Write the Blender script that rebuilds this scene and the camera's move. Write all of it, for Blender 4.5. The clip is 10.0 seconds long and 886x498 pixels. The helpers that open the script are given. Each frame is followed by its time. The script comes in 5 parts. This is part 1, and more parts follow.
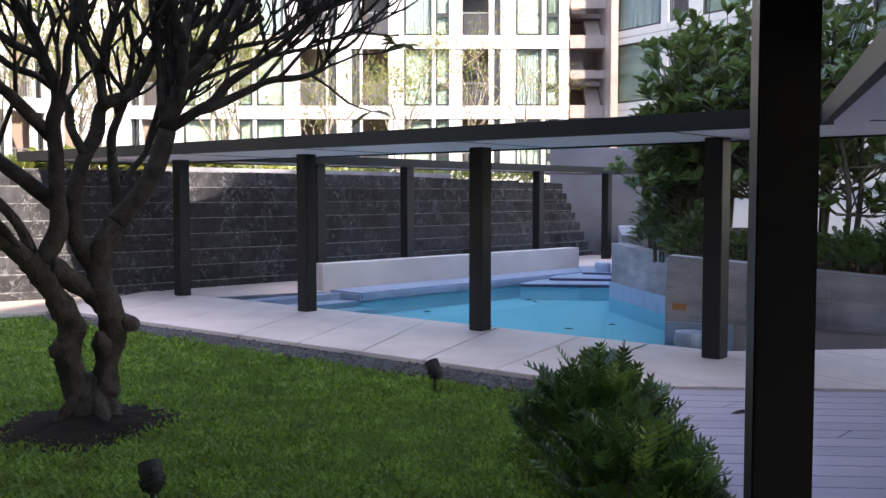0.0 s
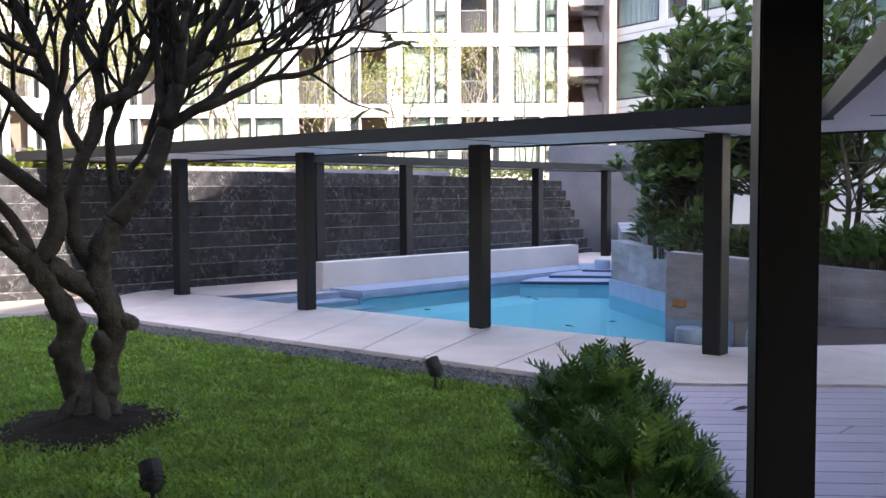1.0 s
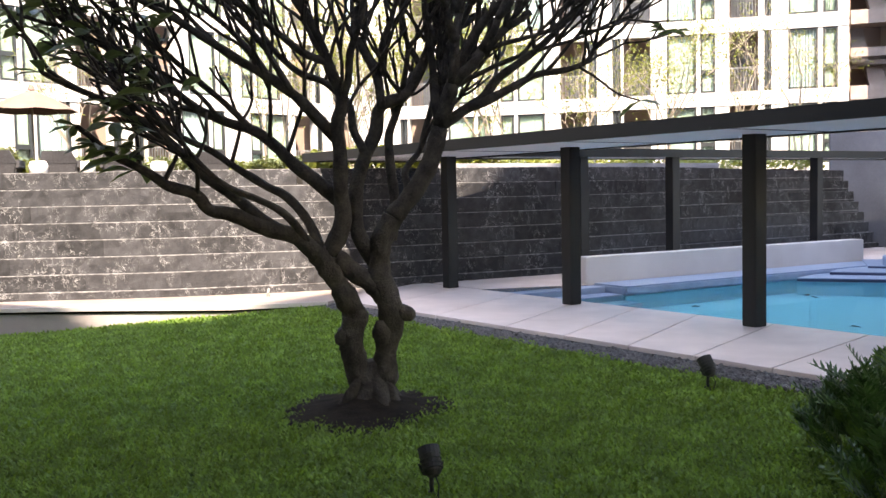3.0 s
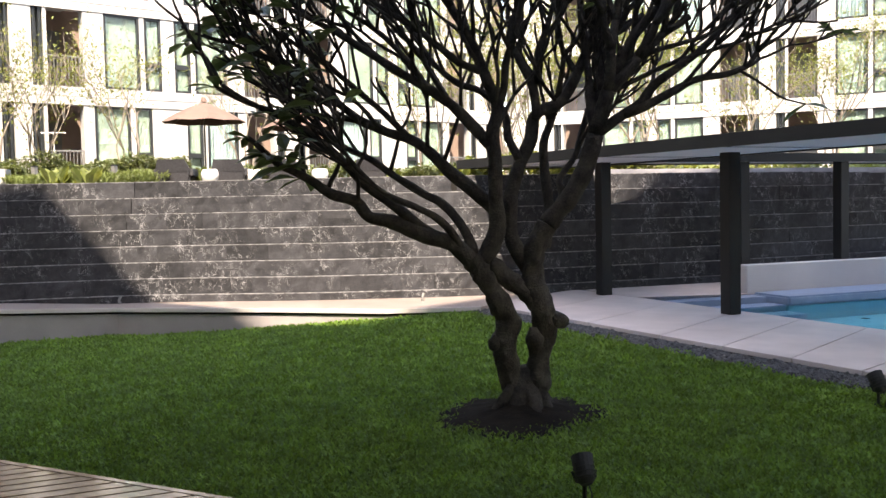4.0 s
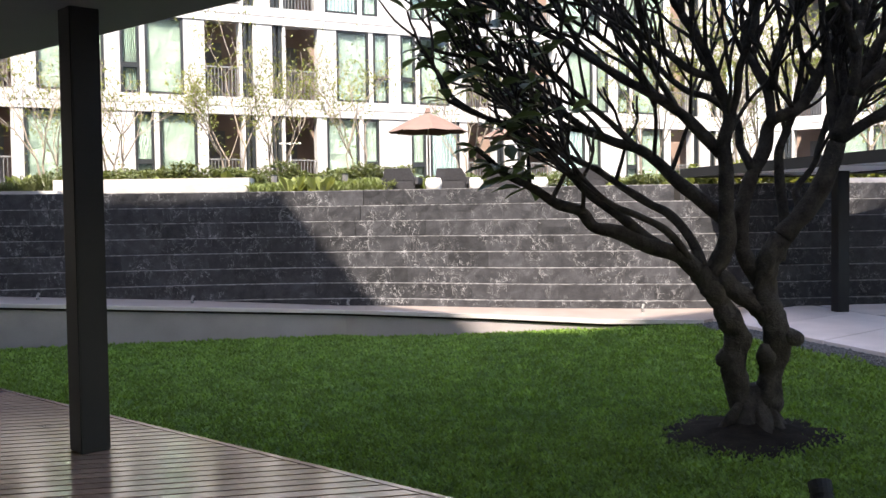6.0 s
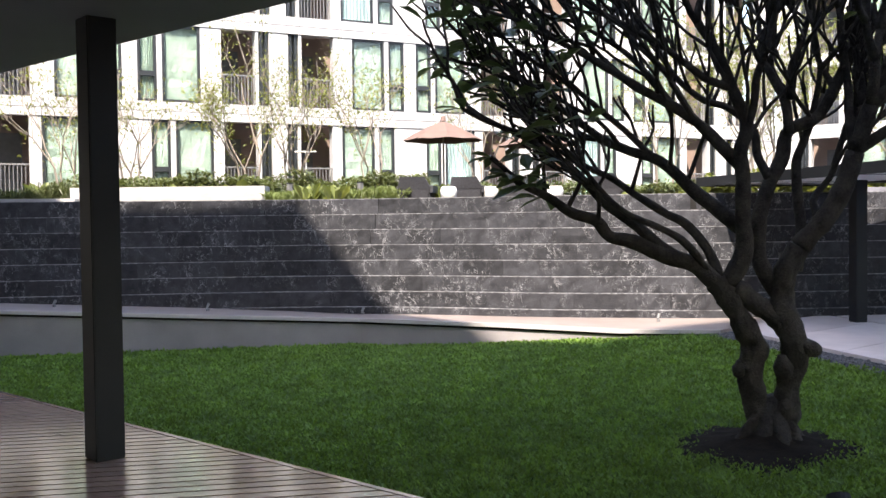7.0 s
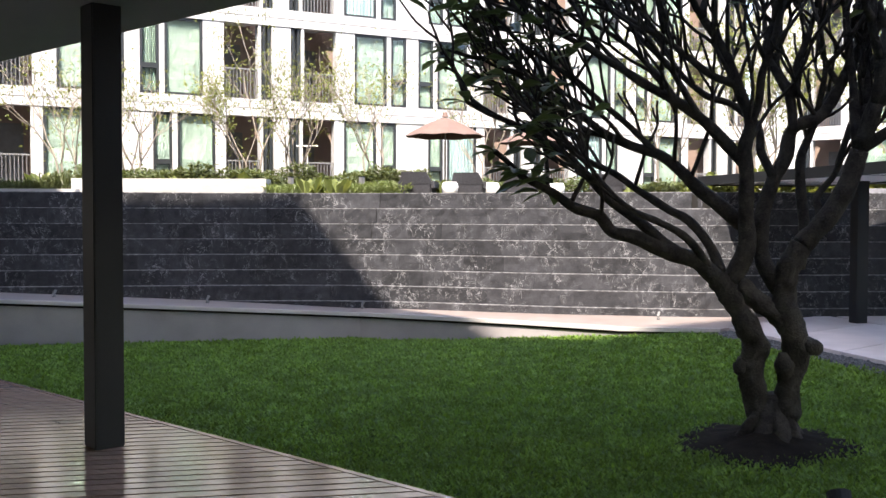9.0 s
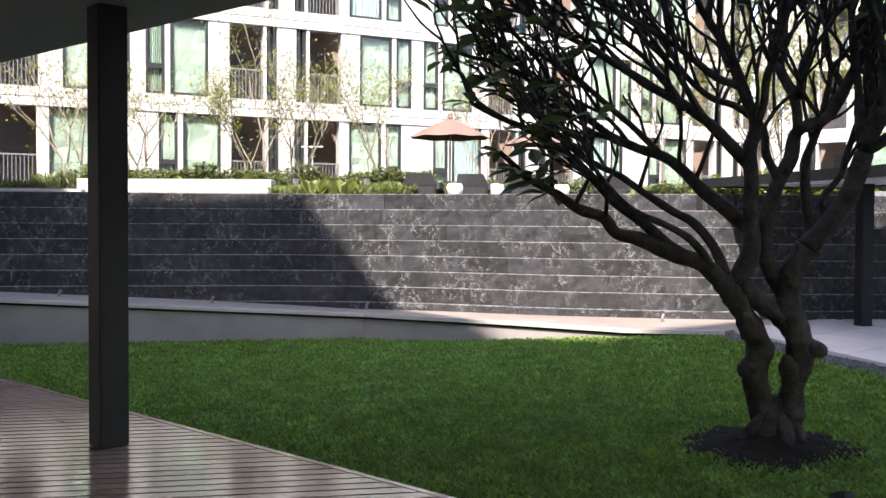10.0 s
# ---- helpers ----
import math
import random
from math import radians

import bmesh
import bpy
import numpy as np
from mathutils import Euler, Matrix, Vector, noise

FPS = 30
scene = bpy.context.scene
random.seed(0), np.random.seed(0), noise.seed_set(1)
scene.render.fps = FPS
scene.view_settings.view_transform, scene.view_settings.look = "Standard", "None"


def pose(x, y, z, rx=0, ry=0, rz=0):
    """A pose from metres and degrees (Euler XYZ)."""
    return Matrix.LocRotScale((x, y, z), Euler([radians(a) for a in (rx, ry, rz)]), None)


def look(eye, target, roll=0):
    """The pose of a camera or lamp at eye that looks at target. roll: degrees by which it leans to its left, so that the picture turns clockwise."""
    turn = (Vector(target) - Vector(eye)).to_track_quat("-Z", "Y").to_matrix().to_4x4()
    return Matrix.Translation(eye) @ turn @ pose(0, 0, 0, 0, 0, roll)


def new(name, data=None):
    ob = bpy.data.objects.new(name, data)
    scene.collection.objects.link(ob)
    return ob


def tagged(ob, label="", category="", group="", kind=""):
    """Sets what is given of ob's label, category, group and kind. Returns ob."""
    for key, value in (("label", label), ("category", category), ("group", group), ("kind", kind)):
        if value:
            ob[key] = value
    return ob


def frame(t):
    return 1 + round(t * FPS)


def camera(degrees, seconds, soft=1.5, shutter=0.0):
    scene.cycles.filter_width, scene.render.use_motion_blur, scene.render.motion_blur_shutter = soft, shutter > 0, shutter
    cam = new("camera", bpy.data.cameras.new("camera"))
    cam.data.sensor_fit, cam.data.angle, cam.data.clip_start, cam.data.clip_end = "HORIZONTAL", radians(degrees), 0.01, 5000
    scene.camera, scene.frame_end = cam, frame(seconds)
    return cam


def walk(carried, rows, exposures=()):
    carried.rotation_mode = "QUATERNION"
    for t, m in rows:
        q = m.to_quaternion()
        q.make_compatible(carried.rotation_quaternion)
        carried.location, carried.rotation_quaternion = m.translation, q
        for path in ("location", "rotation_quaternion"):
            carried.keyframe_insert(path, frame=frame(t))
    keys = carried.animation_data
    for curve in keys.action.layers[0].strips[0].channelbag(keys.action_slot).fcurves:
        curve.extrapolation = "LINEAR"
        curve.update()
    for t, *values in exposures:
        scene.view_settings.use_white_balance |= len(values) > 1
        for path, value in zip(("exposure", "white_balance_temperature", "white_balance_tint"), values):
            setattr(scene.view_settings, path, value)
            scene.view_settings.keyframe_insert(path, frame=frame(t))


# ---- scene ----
cam = camera(49.75, 10.0)
PATH = [
    (0.0, 0.000, -0.000, 1.600, 86.78, 0.01, -0.00),
    (0.5, -0.001, 0.021, 1.589, 86.84, -0.13, -0.91),
    (1.0, -0.004, 0.015, 1.593, 86.67, 0.29, -0.06),
    (1.5, -0.006, 0.004, 1.589, 86.62, 0.87, 2.78),
    (2.0, -0.013, 0.013, 1.594, 86.56, 1.19, 6.79),
    (2.5, -0.040, 0.009, 1.591, 86.59, 1.48, 10.47),
    (3.0, -0.071, 0.015, 1.590, 86.56, 1.16, 15.42),
    (4.5, -0.064, -0.067, 1.611, 87.20, 1.25, 28.11),
    (5.0, -0.086, -0.039, 1.608, 87.07, 1.07, 31.16),
    (5.5, -0.092, -0.092, 1.609, 87.35, 0.91, 34.45),
    (6.0, -0.106, -0.112, 1.620, 87.76, 0.78, 37.39),
    (7.5, -0.121, -0.096, 1.628, 88.62, 0.52, 38.30),
    (8.0, -0.135, -0.098, 1.599, 89.11, 0.34, 38.25),
    (8.5, -0.141, -0.103, 1.592, 88.15, -0.15, 38.37),
    (9.0, -0.136, -0.107, 1.596, 88.09, -0.15, 38.28),
    (9.5, -0.134, -0.107, 1.597, 88.32, -0.39, 38.12),
    (10.0, -0.130, -0.112, 1.594, 88.17, -0.36, 38.56),
]
walk(cam, [(t, pose(x, y, z, rx, ry, rz)) for t, x, y, z, rx, ry, rz in PATH], exposures=[
    (0.0, 2.68, 7400, 18), (0.5, 2.82, 7400, 18), (1.0, 3.0, 7400, 18), (2.0, 3.06, 7800, 17), (2.6, 3.1, 8100, 17), (3.2, 2.83, 8200, 16),
    (4.4, 2.36, 7900, 15), (5.5, 2.34, 7400, 15), (7.0, 2.32, 7050, 15), (10.0, 2.3, 7050, 15)])

# ---- light ----
SUN_AZ, SUN_EL = radians(30), radians(55)
TO_SUN = Vector((math.sin(SUN_AZ) * math.cos(SUN_EL), -math.cos(SUN_AZ) * math.cos(SUN_EL), math.sin(SUN_EL)))
world = bpy.data.worlds.new("world")
scene.world = world
world.use_nodes = True
wt = world.node_tree
sky = wt.nodes.new("ShaderNodeTexSky")
sky.sky_type, sky.sun_disc = "NISHITA", False
sky.sun_elevation = SUN_EL
sky.sun_rotation = math.pi - SUN_AZ
wt.nodes["Background"].inputs[1].default_value = 0.165
wt.links.new(sky.outputs[0], wt.nodes["Background"].inputs[0])
sun_data = bpy.data.lights.new("sun", "SUN")
sun_data.energy, sun_data.angle, sun_data.color = 2.9, radians(0.6), (1.0, 0.95, 0.86)
sun = new("sun", sun_data)
sun.matrix_world = look(TO_SUN * 60, (0, 0, 0))


# ---- materials ----
def mat(name, c1, c2=None, rough=0.6, scale=6.0, bump=0.15, metal=0.0, fine=60.0, spec=0.5, stretch=(1, 1, 1), island=0.0, stain=0.0, trans=0.0, bump_dist=0.01, world=False, lime_and_sun=0.0):
    """A two-scale noise material: c1 to c2 by a large noise, grain by a fine one, relief by both."""
    m = bpy.data.materials.new(name)
    m.use_nodes = True
    t = m.node_tree
    b = t.nodes["Principled BSDF"]
    b.inputs["Roughness"].default_value = rough
    b.inputs["Metallic"].default_value = metal
    b.inputs["Specular IOR Level"].default_value = spec
    if trans:
        b.inputs["Transmission Weight"].default_value = trans
    c2 = c2 or tuple(v * 0.75 for v in c1)
    co = t.nodes.new("ShaderNodeTexCoord")
    mp = t.nodes.new("ShaderNodeMapping")
    mp.inputs["Scale"].default_value = stretch
    place = co.outputs["Object"]
    if world:
        place = t.nodes.new("ShaderNodeNewGeometry").outputs["Position"]
    t.links.new(place, mp.inputs[0])
    n1 = t.nodes.new("ShaderNodeTexNoise")
    n1.inputs["Scale"].default_value, n1.inputs["Detail"].default_value = scale, 6
    n2 = t.nodes.new("ShaderNodeTexNoise")
    n2.inputs["Scale"].default_value, n2.inputs["Detail"].default_value = fine, 4
    t.links.new(mp.outputs[0], n1.inputs[0])
    t.links.new(mp.outputs[0], n2.inputs[0])
    mixf = t.nodes.new("ShaderNodeMath")
    mixf.operation = "MULTIPLY_ADD"
    t.links.new(n2.outputs[0], mixf.inputs[0])
    mixf.inputs[1].default_value = 0.5
    t.links.new(n1.outputs[0], mixf.inputs[2])
    ramp = t.nodes.new("ShaderNodeMapRange")
    ramp.inputs[1].default_value, ramp.inputs[2].default_value = 0.5, 1.0
    t.links.new(mixf.outputs[0], ramp.inputs[0])
    mix = t.nodes.new("ShaderNodeMix")
    mix.data_type = "RGBA"
    mix.inputs[6].default_value, mix.inputs[7].default_value = (*c1, 1), (*c2, 1)
    t.links.new(ramp.outputs[0], mix.inputs[0])
    col = mix.outputs[2]
    if island:
        geo = t.nodes.new("ShaderNodeNewGeometry")
        oi = t.nodes.new("ShaderNodeObjectInfo")
        add = t.nodes.new("ShaderNodeMath")
        add.operation = "ADD"
        t.links.new(geo.outputs["Random Per Island"], add.inputs[0])
        t.links.new(oi.outputs["Random"], add.inputs[1])
        fr = t.nodes.new("ShaderNodeMath")
        fr.operation = "FRACT"
        t.links.new(add.outputs[0], fr.inputs[0])
        mr = t.nodes.new("ShaderNodeMapRange")
        mr.inputs[3].default_value, mr.inputs[4].default_value = 1 - island, 1 + island
        t.links.new(fr.outputs[0], mr.inputs[0])
        hv = t.nodes.new("ShaderNodeHueSaturation")
        t.links.new(mr.outputs[0], hv.inputs["Value"])
        t.links.new(col, hv.inputs["Color"])
        col = hv.outputs[0]
    if stain:
        n3 = t.nodes.new("ShaderNodeTexNoise")
        n3.inputs["Scale"].default_value, n3.inputs["Detail"].default_value = 0.7, 5
        t.links.new(co.outputs["Object"], n3.inputs[0])
        r3 = t.nodes.new("ShaderNodeMapRange")
        r3.inputs[1].default_value, r3.inputs[2].default_value = 0.35, 0.7
        r3.inputs[3].default_value, r3.inputs[4].default_value = 1 + stain * 0.4, 1 - stain
        t.links.new(n3.outputs[0], r3.inputs[0])
        h3 = t.nodes.new("ShaderNodeHueSaturation")
        t.links.new(r3.outputs[0], h3.inputs["Value"])
        t.links.new(col, h3.inputs["Color"])
        col = h3.outputs[0]
    if lime_and_sun:
        # sun caught on course ledges, painted white, and mineral crust in broken runs down faces
        g2 = t.nodes.new("ShaderNodeNewGeometry")
        sx = t.nodes.new("ShaderNodeSeparateXYZ")
        t.links.new(g2.outputs["True Normal"], sx.inputs[0])
        m4 = t.nodes.new("ShaderNodeMapping")
        m4.inputs["Scale"].default_value = (1, 1, 0.75)
        t.links.new(place, m4.inputs[0])
        nz = t.nodes.new("ShaderNodeTexNoise")
        nz.inputs["Scale"].default_value, nz.inputs["Detail"].default_value, nz.inputs["Roughness"].default_value = 14.0, 6, 0.7
        t.links.new(m4.outputs[0], nz.inputs[0])
        warp = t.nodes.new("ShaderNodeMix")
        warp.data_type = "VECTOR"
        warp.inputs[0].default_value = 0.3
        t.links.new(m4.outputs[0], warp.inputs[4])
        t.links.new(nz.outputs["Color"], warp.inputs[5])
        vo = t.nodes.new("ShaderNodeTexVoronoi")
        vo.feature = "DISTANCE_TO_EDGE"
        vo.inputs["Scale"].default_value = 9.0
        t.links.new(warp.outputs[1], vo.inputs["Vector"])
        vein = t.nodes.new("ShaderNodeMapRange")
        vein.inputs[1].default_value, vein.inputs[2].default_value = 0.012, 0.05
        vein.inputs[3].default_value, vein.inputs[4].default_value = 0.95, 0.0
        t.links.new(vo.outputs["Distance"], vein.inputs[0])
        big = t.nodes.new("ShaderNodeTexNoise")
        big.inputs["Scale"].default_value, big.inputs["Detail"].default_value = 2.3, 4
        t.links.new(place, big.inputs[0])
        bm_ = t.nodes.new("ShaderNodeMapRange")
        bm_.inputs[1].default_value, bm_.inputs[2].default_value = 0.42, 0.62
        t.links.new(big.outputs[0], bm_.inputs[0])
        vm = t.nodes.new("ShaderNodeMath")
        vm.operation = "MULTIPLY"
        gap = t.nodes.new("ShaderNodeMapRange")
        gap.inputs[1].default_value, gap.inputs[2].default_value = 0.44, 0.56
        t.links.new(nz.outputs[0], gap.inputs[0])
        broken = t.nodes.new("ShaderNodeMath")
        broken.operation = "MULTIPLY"
        t.links.new(vein.outputs[0], broken.inputs[0])
        t.links.new(gap.outputs[0], broken.inputs[1])
        t.links.new(broken.outputs[0], vm.inputs[0])
        t.links.new(bm_.outputs[0], vm.inputs[1])
        sp = t.nodes.new("ShaderNodeSeparateXYZ")
        t.links.new(place, sp.inputs[0])
        fz = t.nodes.new("ShaderNodeMath")
        fz.operation = "MULTIPLY_ADD"
        fz.inputs[1].default_value, fz.inputs[2].default_value = 1 / 0.27, 0.14 / 0.27
        t.links.new(sp.outputs[2], fz.inputs[0])
        fc = t.nodes.new("ShaderNodeMath")
        fc.operation = "FRACT"
        t.links.new(fz.outputs[0], fc.inputs[0])
        # painted sunlit line along each course's upper edge
        sun_lip = t.nodes.new("ShaderNodeMapRange")
        sun_lip.inputs[1].default_value, sun_lip.inputs[2].default_value = 0.93, 0.975
        t.links.new(fc.outputs[0], sun_lip.inputs[0])
        sun_top = t.nodes.new("ShaderNodeMapRange")
        sun_top.inputs[1].default_value, sun_top.inputs[2].default_value = 0.5, 0.8
        t.links.new(sx.outputs[2], sun_top.inputs[0])
        up = t.nodes.new("ShaderNodeMath")
        up.operation = "MAXIMUM"
        t.links.new(sun_lip.outputs[0], up.inputs[0])
        t.links.new(sun_top.outputs[0], up.inputs[1])
        sun_edge = t.nodes.new("ShaderNodeMath")
        sun_edge.operation = "MULTIPLY"
        t.links.new(up.outputs[0], sun_edge.inputs[0])
        b2 = t.nodes.new("ShaderNodeMapRange")
        b2.inputs[1].default_value, b2.inputs[2].default_value = 0.4, 0.62
        b2.inputs[3].default_value = 0.12
        t.links.new(nz.outputs[0], b2.inputs[0])
        t.links.new(b2.outputs[0], sun_edge.inputs[1])
        mxm = t.nodes.new("ShaderNodeMath")
        mxm.operation = "MAXIMUM"
        t.links.new(vm.outputs[0], mxm.inputs[0])
        t.links.new(sun_edge.outputs[0], mxm.inputs[1])
        sc = t.nodes.new("ShaderNodeMath")
        sc.operation = "MULTIPLY"
        sc.inputs[1].default_value = lime_and_sun
        t.links.new(mxm.outputs[0], sc.inputs[0])
        lm = t.nodes.new("ShaderNodeMix")
        lm.data_type = "RGBA"
        lm.inputs[7].default_value = (0.4, 0.4, 0.42, 1)
        t.links.new(sc.outputs[0], lm.inputs[0])
        t.links.new(col, lm.inputs[6])
        col = lm.outputs[2]
    t.links.new(col, b.inputs["Base Color"])
    if bump:
        bp = t.nodes.new("ShaderNodeBump")
        bp.inputs["Strength"].default_value, bp.inputs["Distance"].default_value = bump, bump_dist
        t.links.new(mixf.outputs[0], bp.inputs["Height"])
        t.links.new(bp.outputs[0], b.inputs["Normal"])
    return m


def leaf_mat(name, c1, c2, rough=0.4, back=0.25, spec=0.4, island=0.35):
    m = mat(name, c1, c2, rough=rough, scale=3, fine=30, bump=0.05, island=island, spec=spec)
    t = m.node_tree
    b = t.nodes["Principled BSDF"]
    out = t.nodes["Material Output"]
    tl = t.nodes.new("ShaderNodeBsdfTranslucent")
    tl.inputs[0].default_value = (c1[0] * 1.6, c1[1] * 1.5, c1[2], 1)
    mx = t.nodes.new("ShaderNodeMixShader")
    mx.inputs[0].default_value = back
    t.links.new(b.outputs[0], mx.inputs[1])
    t.links.new(tl.outputs[0], mx.inputs[2])
    t.links.new(mx.outputs[0], out.inputs[0])
    return m


M_STEEL = mat("dark_steel", (0.009, 0.01, 0.012), (0.014, 0.015, 0.017), rough=0.5, scale=2, bump=0.03, spec=0.3)
M_SOFFIT = mat("soffit_board", (0.78, 0.76, 0.75), (0.7, 0.68, 0.68), rough=0.7, scale=1.5, bump=0.03)
M_CEIL = mat("plaster_ceiling", (0.32, 0.33, 0.34), (0.28, 0.29, 0.3), rough=0.8, scale=1.2, bump=0.03)
M_PAVE = mat("pale_paving", (0.66, 0.56, 0.52), (0.55, 0.46, 0.43), rough=0.65, scale=2.5, fine=90, bump=0.06, island=0.05, stain=0.12)
M_BOARD = mat("timber_board", (0.42, 0.27, 0.2), (0.3, 0.19, 0.14), rough=0.1, spec=0.9, scale=5, fine=40, bump=0.03, stretch=(0.3, 6, 1), island=0.14, stain=0.15)
M_GREYBOARD = mat("grey_timber_board", (0.44, 0.38, 0.44), (0.36, 0.31, 0.36), rough=0.5, scale=5, fine=40, bump=0.08, stretch=(0.3, 6, 1), island=0.1, stain=0.1)
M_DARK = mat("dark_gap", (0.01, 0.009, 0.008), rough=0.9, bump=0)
M_GRASS = mat("turf_soil", (0.06, 0.1, 0.018), (0.035, 0.06, 0.012), rough=0.95, scale=3, fine=40, bump=0.4, spec=0.05)
M_SOIL = mat("soil", (0.024, 0.018, 0.013), (0.01, 0.0075, 0.006), rough=0.95, scale=8, bump=0.6, bump_dist=0.03, spec=0.05)
M_STONE = mat("split_black_stone", (0.05, 0.051, 0.058), (0.022, 0.0225, 0.026), rough=0.7, scale=7, fine=45, bump=0.6, island=0.3, bump_dist=0.02, world=True, lime_and_sun=0.82, spec=0.2)
M_COPING = mat("coping_stone", (0.34, 0.28, 0.26), (0.27, 0.22, 0.2), rough=0.3, scale=3, bump=0.06, stain=0.15)
M_RENDER = mat("grey_render", (0.34, 0.31, 0.32), (0.28, 0.26, 0.27), rough=0.8, scale=2, bump=0.06, stain=0.25)
M_WHITE = mat("white_render", (0.5, 0.495, 0.485), (0.45, 0.445, 0.435), rough=0.75, scale=1.5, bump=0.04, stain=0.05)
M_BENCH = mat("off_white_render", (0.52, 0.495, 0.485), (0.46, 0.435, 0.43), rough=0.7, scale=2, bump=0.04, stain=0.08)
M_POOLTILE = mat("pale_blue_mosaic", (0.25, 0.33, 0.45), (0.18, 0.25, 0.36), rough=0.35, scale=5, fine=80, bump=0.1, stain=0.15)
M_NAVY = mat("navy_tile", (0.03, 0.04, 0.09), (0.02, 0.03, 0.07), rough=0.35, bump=0.03)
M_POOLFLOOR = mat("pool_floor", (0.16, 0.39, 0.52), (0.135, 0.36, 0.49), rough=0.5, scale=2, bump=0.02)
M_CONC = mat("grey_concrete_panel", (0.27, 0.27, 0.295), (0.15, 0.15, 0.175), rough=0.8, scale=2.2, fine=30, bump=0.2, island=0.08, stain=0.5, stretch=(1, 1, 3.5))
M_PALECONC = mat("pale_streaked_concrete", (0.5, 0.49, 0.48), (0.36, 0.355, 0.35), rough=0.8, scale=3, fine=30, bump=0.15, stain=0.3, stretch=(1, 1, 3))
M_DARKGREY = mat("dark_grey_render", (0.17, 0.17, 0.195), (0.125, 0.125, 0.145), rough=0.85, scale=1.5, fine=30, bump=0.08, stain=0.25)
M_PEBBLE = mat("dark_pebble", (0.1, 0.092, 0.092), (0.045, 0.041, 0.043), rough=0.7, scale=9, bump=0.2, island=0.5)
M_BARK = mat("frangipani_bark", (0.075, 0.066, 0.058), (0.022, 0.019, 0.017), rough=0.9, scale=9, fine=60, bump=0.8, bump_dist=0.03, spec=0.15)
M_LEAF = leaf_mat("frangipani_leaf", (0.085, 0.115, 0.05), (0.05, 0.075, 0.03))
M_FERN = leaf_mat("fern_leaf", (0.05, 0.105, 0.03), (0.022, 0.056, 0.016), rough=0.3)
M_BIGLEAF = leaf_mat("big_leaf", (0.115, 0.17, 0.06), (0.055, 0.095, 0.034), rough=0.32)
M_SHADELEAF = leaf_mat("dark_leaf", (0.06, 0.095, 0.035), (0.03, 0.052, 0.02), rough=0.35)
M_LIGHTLEAF = leaf_mat("light_leaf", (0.19, 0.215, 0.06), (0.11, 0.14, 0.045), back=0.4)
M_YOUNG = leaf_mat("young_leaf", (0.1, 0.175, 0.04), (0.06, 0.115, 0.026), rough=0.4)
M_TAG = mat("rusty_orange", (0.4, 0.17, 0.07), (0.3, 0.12, 0.05), rough=0.8, scale=20, bump=0.2)
M_HEDGE = leaf_mat("hedge_leaf", (0.125, 0.15, 0.06), (0.07, 0.09, 0.036))
M_TUFT = leaf_mat("tuft_leaf", (0.2, 0.245, 0.085), (0.12, 0.16, 0.055))
M_BLADE = leaf_mat("grass_blade", (0.165, 0.275, 0.045), (0.036, 0.072, 0.012), rough=0.55, spec=0.22, island=0.6)
M_STEM = mat("green_grey_stem", (0.11, 0.1, 0.075), (0.06, 0.055, 0.042), rough=0.85, scale=9, bump=0.3)
M_GREYBARK = mat("pale_bark", (0.3, 0.25, 0.2), (0.2, 0.17, 0.14), rough=0.85, scale=9, bump=0.3)
M_CANVAS = mat("faded_red_canvas", (0.165, 0.108, 0.088), (0.135, 0.086, 0.07), rough=0.85, scale=3, bump=0.05)
M_FRAME = mat("dark_window_frame", (0.02, 0.024, 0.026), rough=0.5, bump=0.02)
M_BROWN = mat("brown_balcony_wall", (0.34, 0.25, 0.21), (0.29, 0.21, 0.18), rough=0.8, scale=2, bump=0.03)
M_CURTAIN = mat("pale_green_curtain", (0.165, 0.225, 0.19), (0.135, 0.19, 0.16), rough=0.8, scale=1.5, fine=8, bump=0.5, bump_dist=0.05)
M_TEAL = mat("teal_curtain", (0.13, 0.21, 0.225), (0.2, 0.25, 0.255), rough=0.7, scale=3, fine=12, bump=0.4, stretch=(4, 4, 0.4), bump_dist=0.04)
M_RATTAN = mat("dark_rattan", (0.05, 0.05, 0.058), (0.03, 0.03, 0.036), rough=0.7, scale=30, bump=0.3)
M_POT = mat("white_glazed_pot", (0.8, 0.79, 0.77), rough=0.3, bump=0.02)
M_RAIL = mat("rail_grey", (0.2, 0.2, 0.2), rough=0.5, bump=0.02)
M_LAMPBLACK = mat("black_plastic", (0.008, 0.0085, 0.01), rough=0.6, bump=0.03)

M_GLASS = bpy.data.materials.new("window_glass")
M_GLASS.use_nodes = True
_b = M_GLASS.node_tree.nodes["Principled BSDF"]
_b.inputs["Base Color"].default_value = (0.95, 0.98, 0.97, 1)
_b.inputs["Roughness"].default_value = 0.03
_b.inputs["Transmission Weight"].default_value = 1.0
_b.inputs["IOR"].default_value = 1.3

M_WATER = bpy.data.materials.new("pool_water")
M_WATER.use_nodes = True
_t = M_WATER.node_tree
_tr = _t.nodes.new("ShaderNodeBsdfTransparent")
_tr.inputs[0].default_value = (0.84, 1.0, 0.98, 1)
_b = _t.nodes.new("ShaderNodeBsdfGlossy")
_b.inputs["Roughness"].default_value = 0.04
_mx = _t.nodes.new("ShaderNodeMixShader")
_mx.inputs[0].default_value = 0.1
_t.links.new(_tr.outputs[0], _mx.inputs[1])
_t.links.new(_b.outputs[0], _mx.inputs[2])
_t.links.new(_mx.outputs[0], _t.nodes["Material Output"].inputs[0])
_n = _t.nodes.new("ShaderNodeTexNoise")
_n.inputs["Scale"].default_value, _n.inputs["Detail"].default_value = 2.2, 2
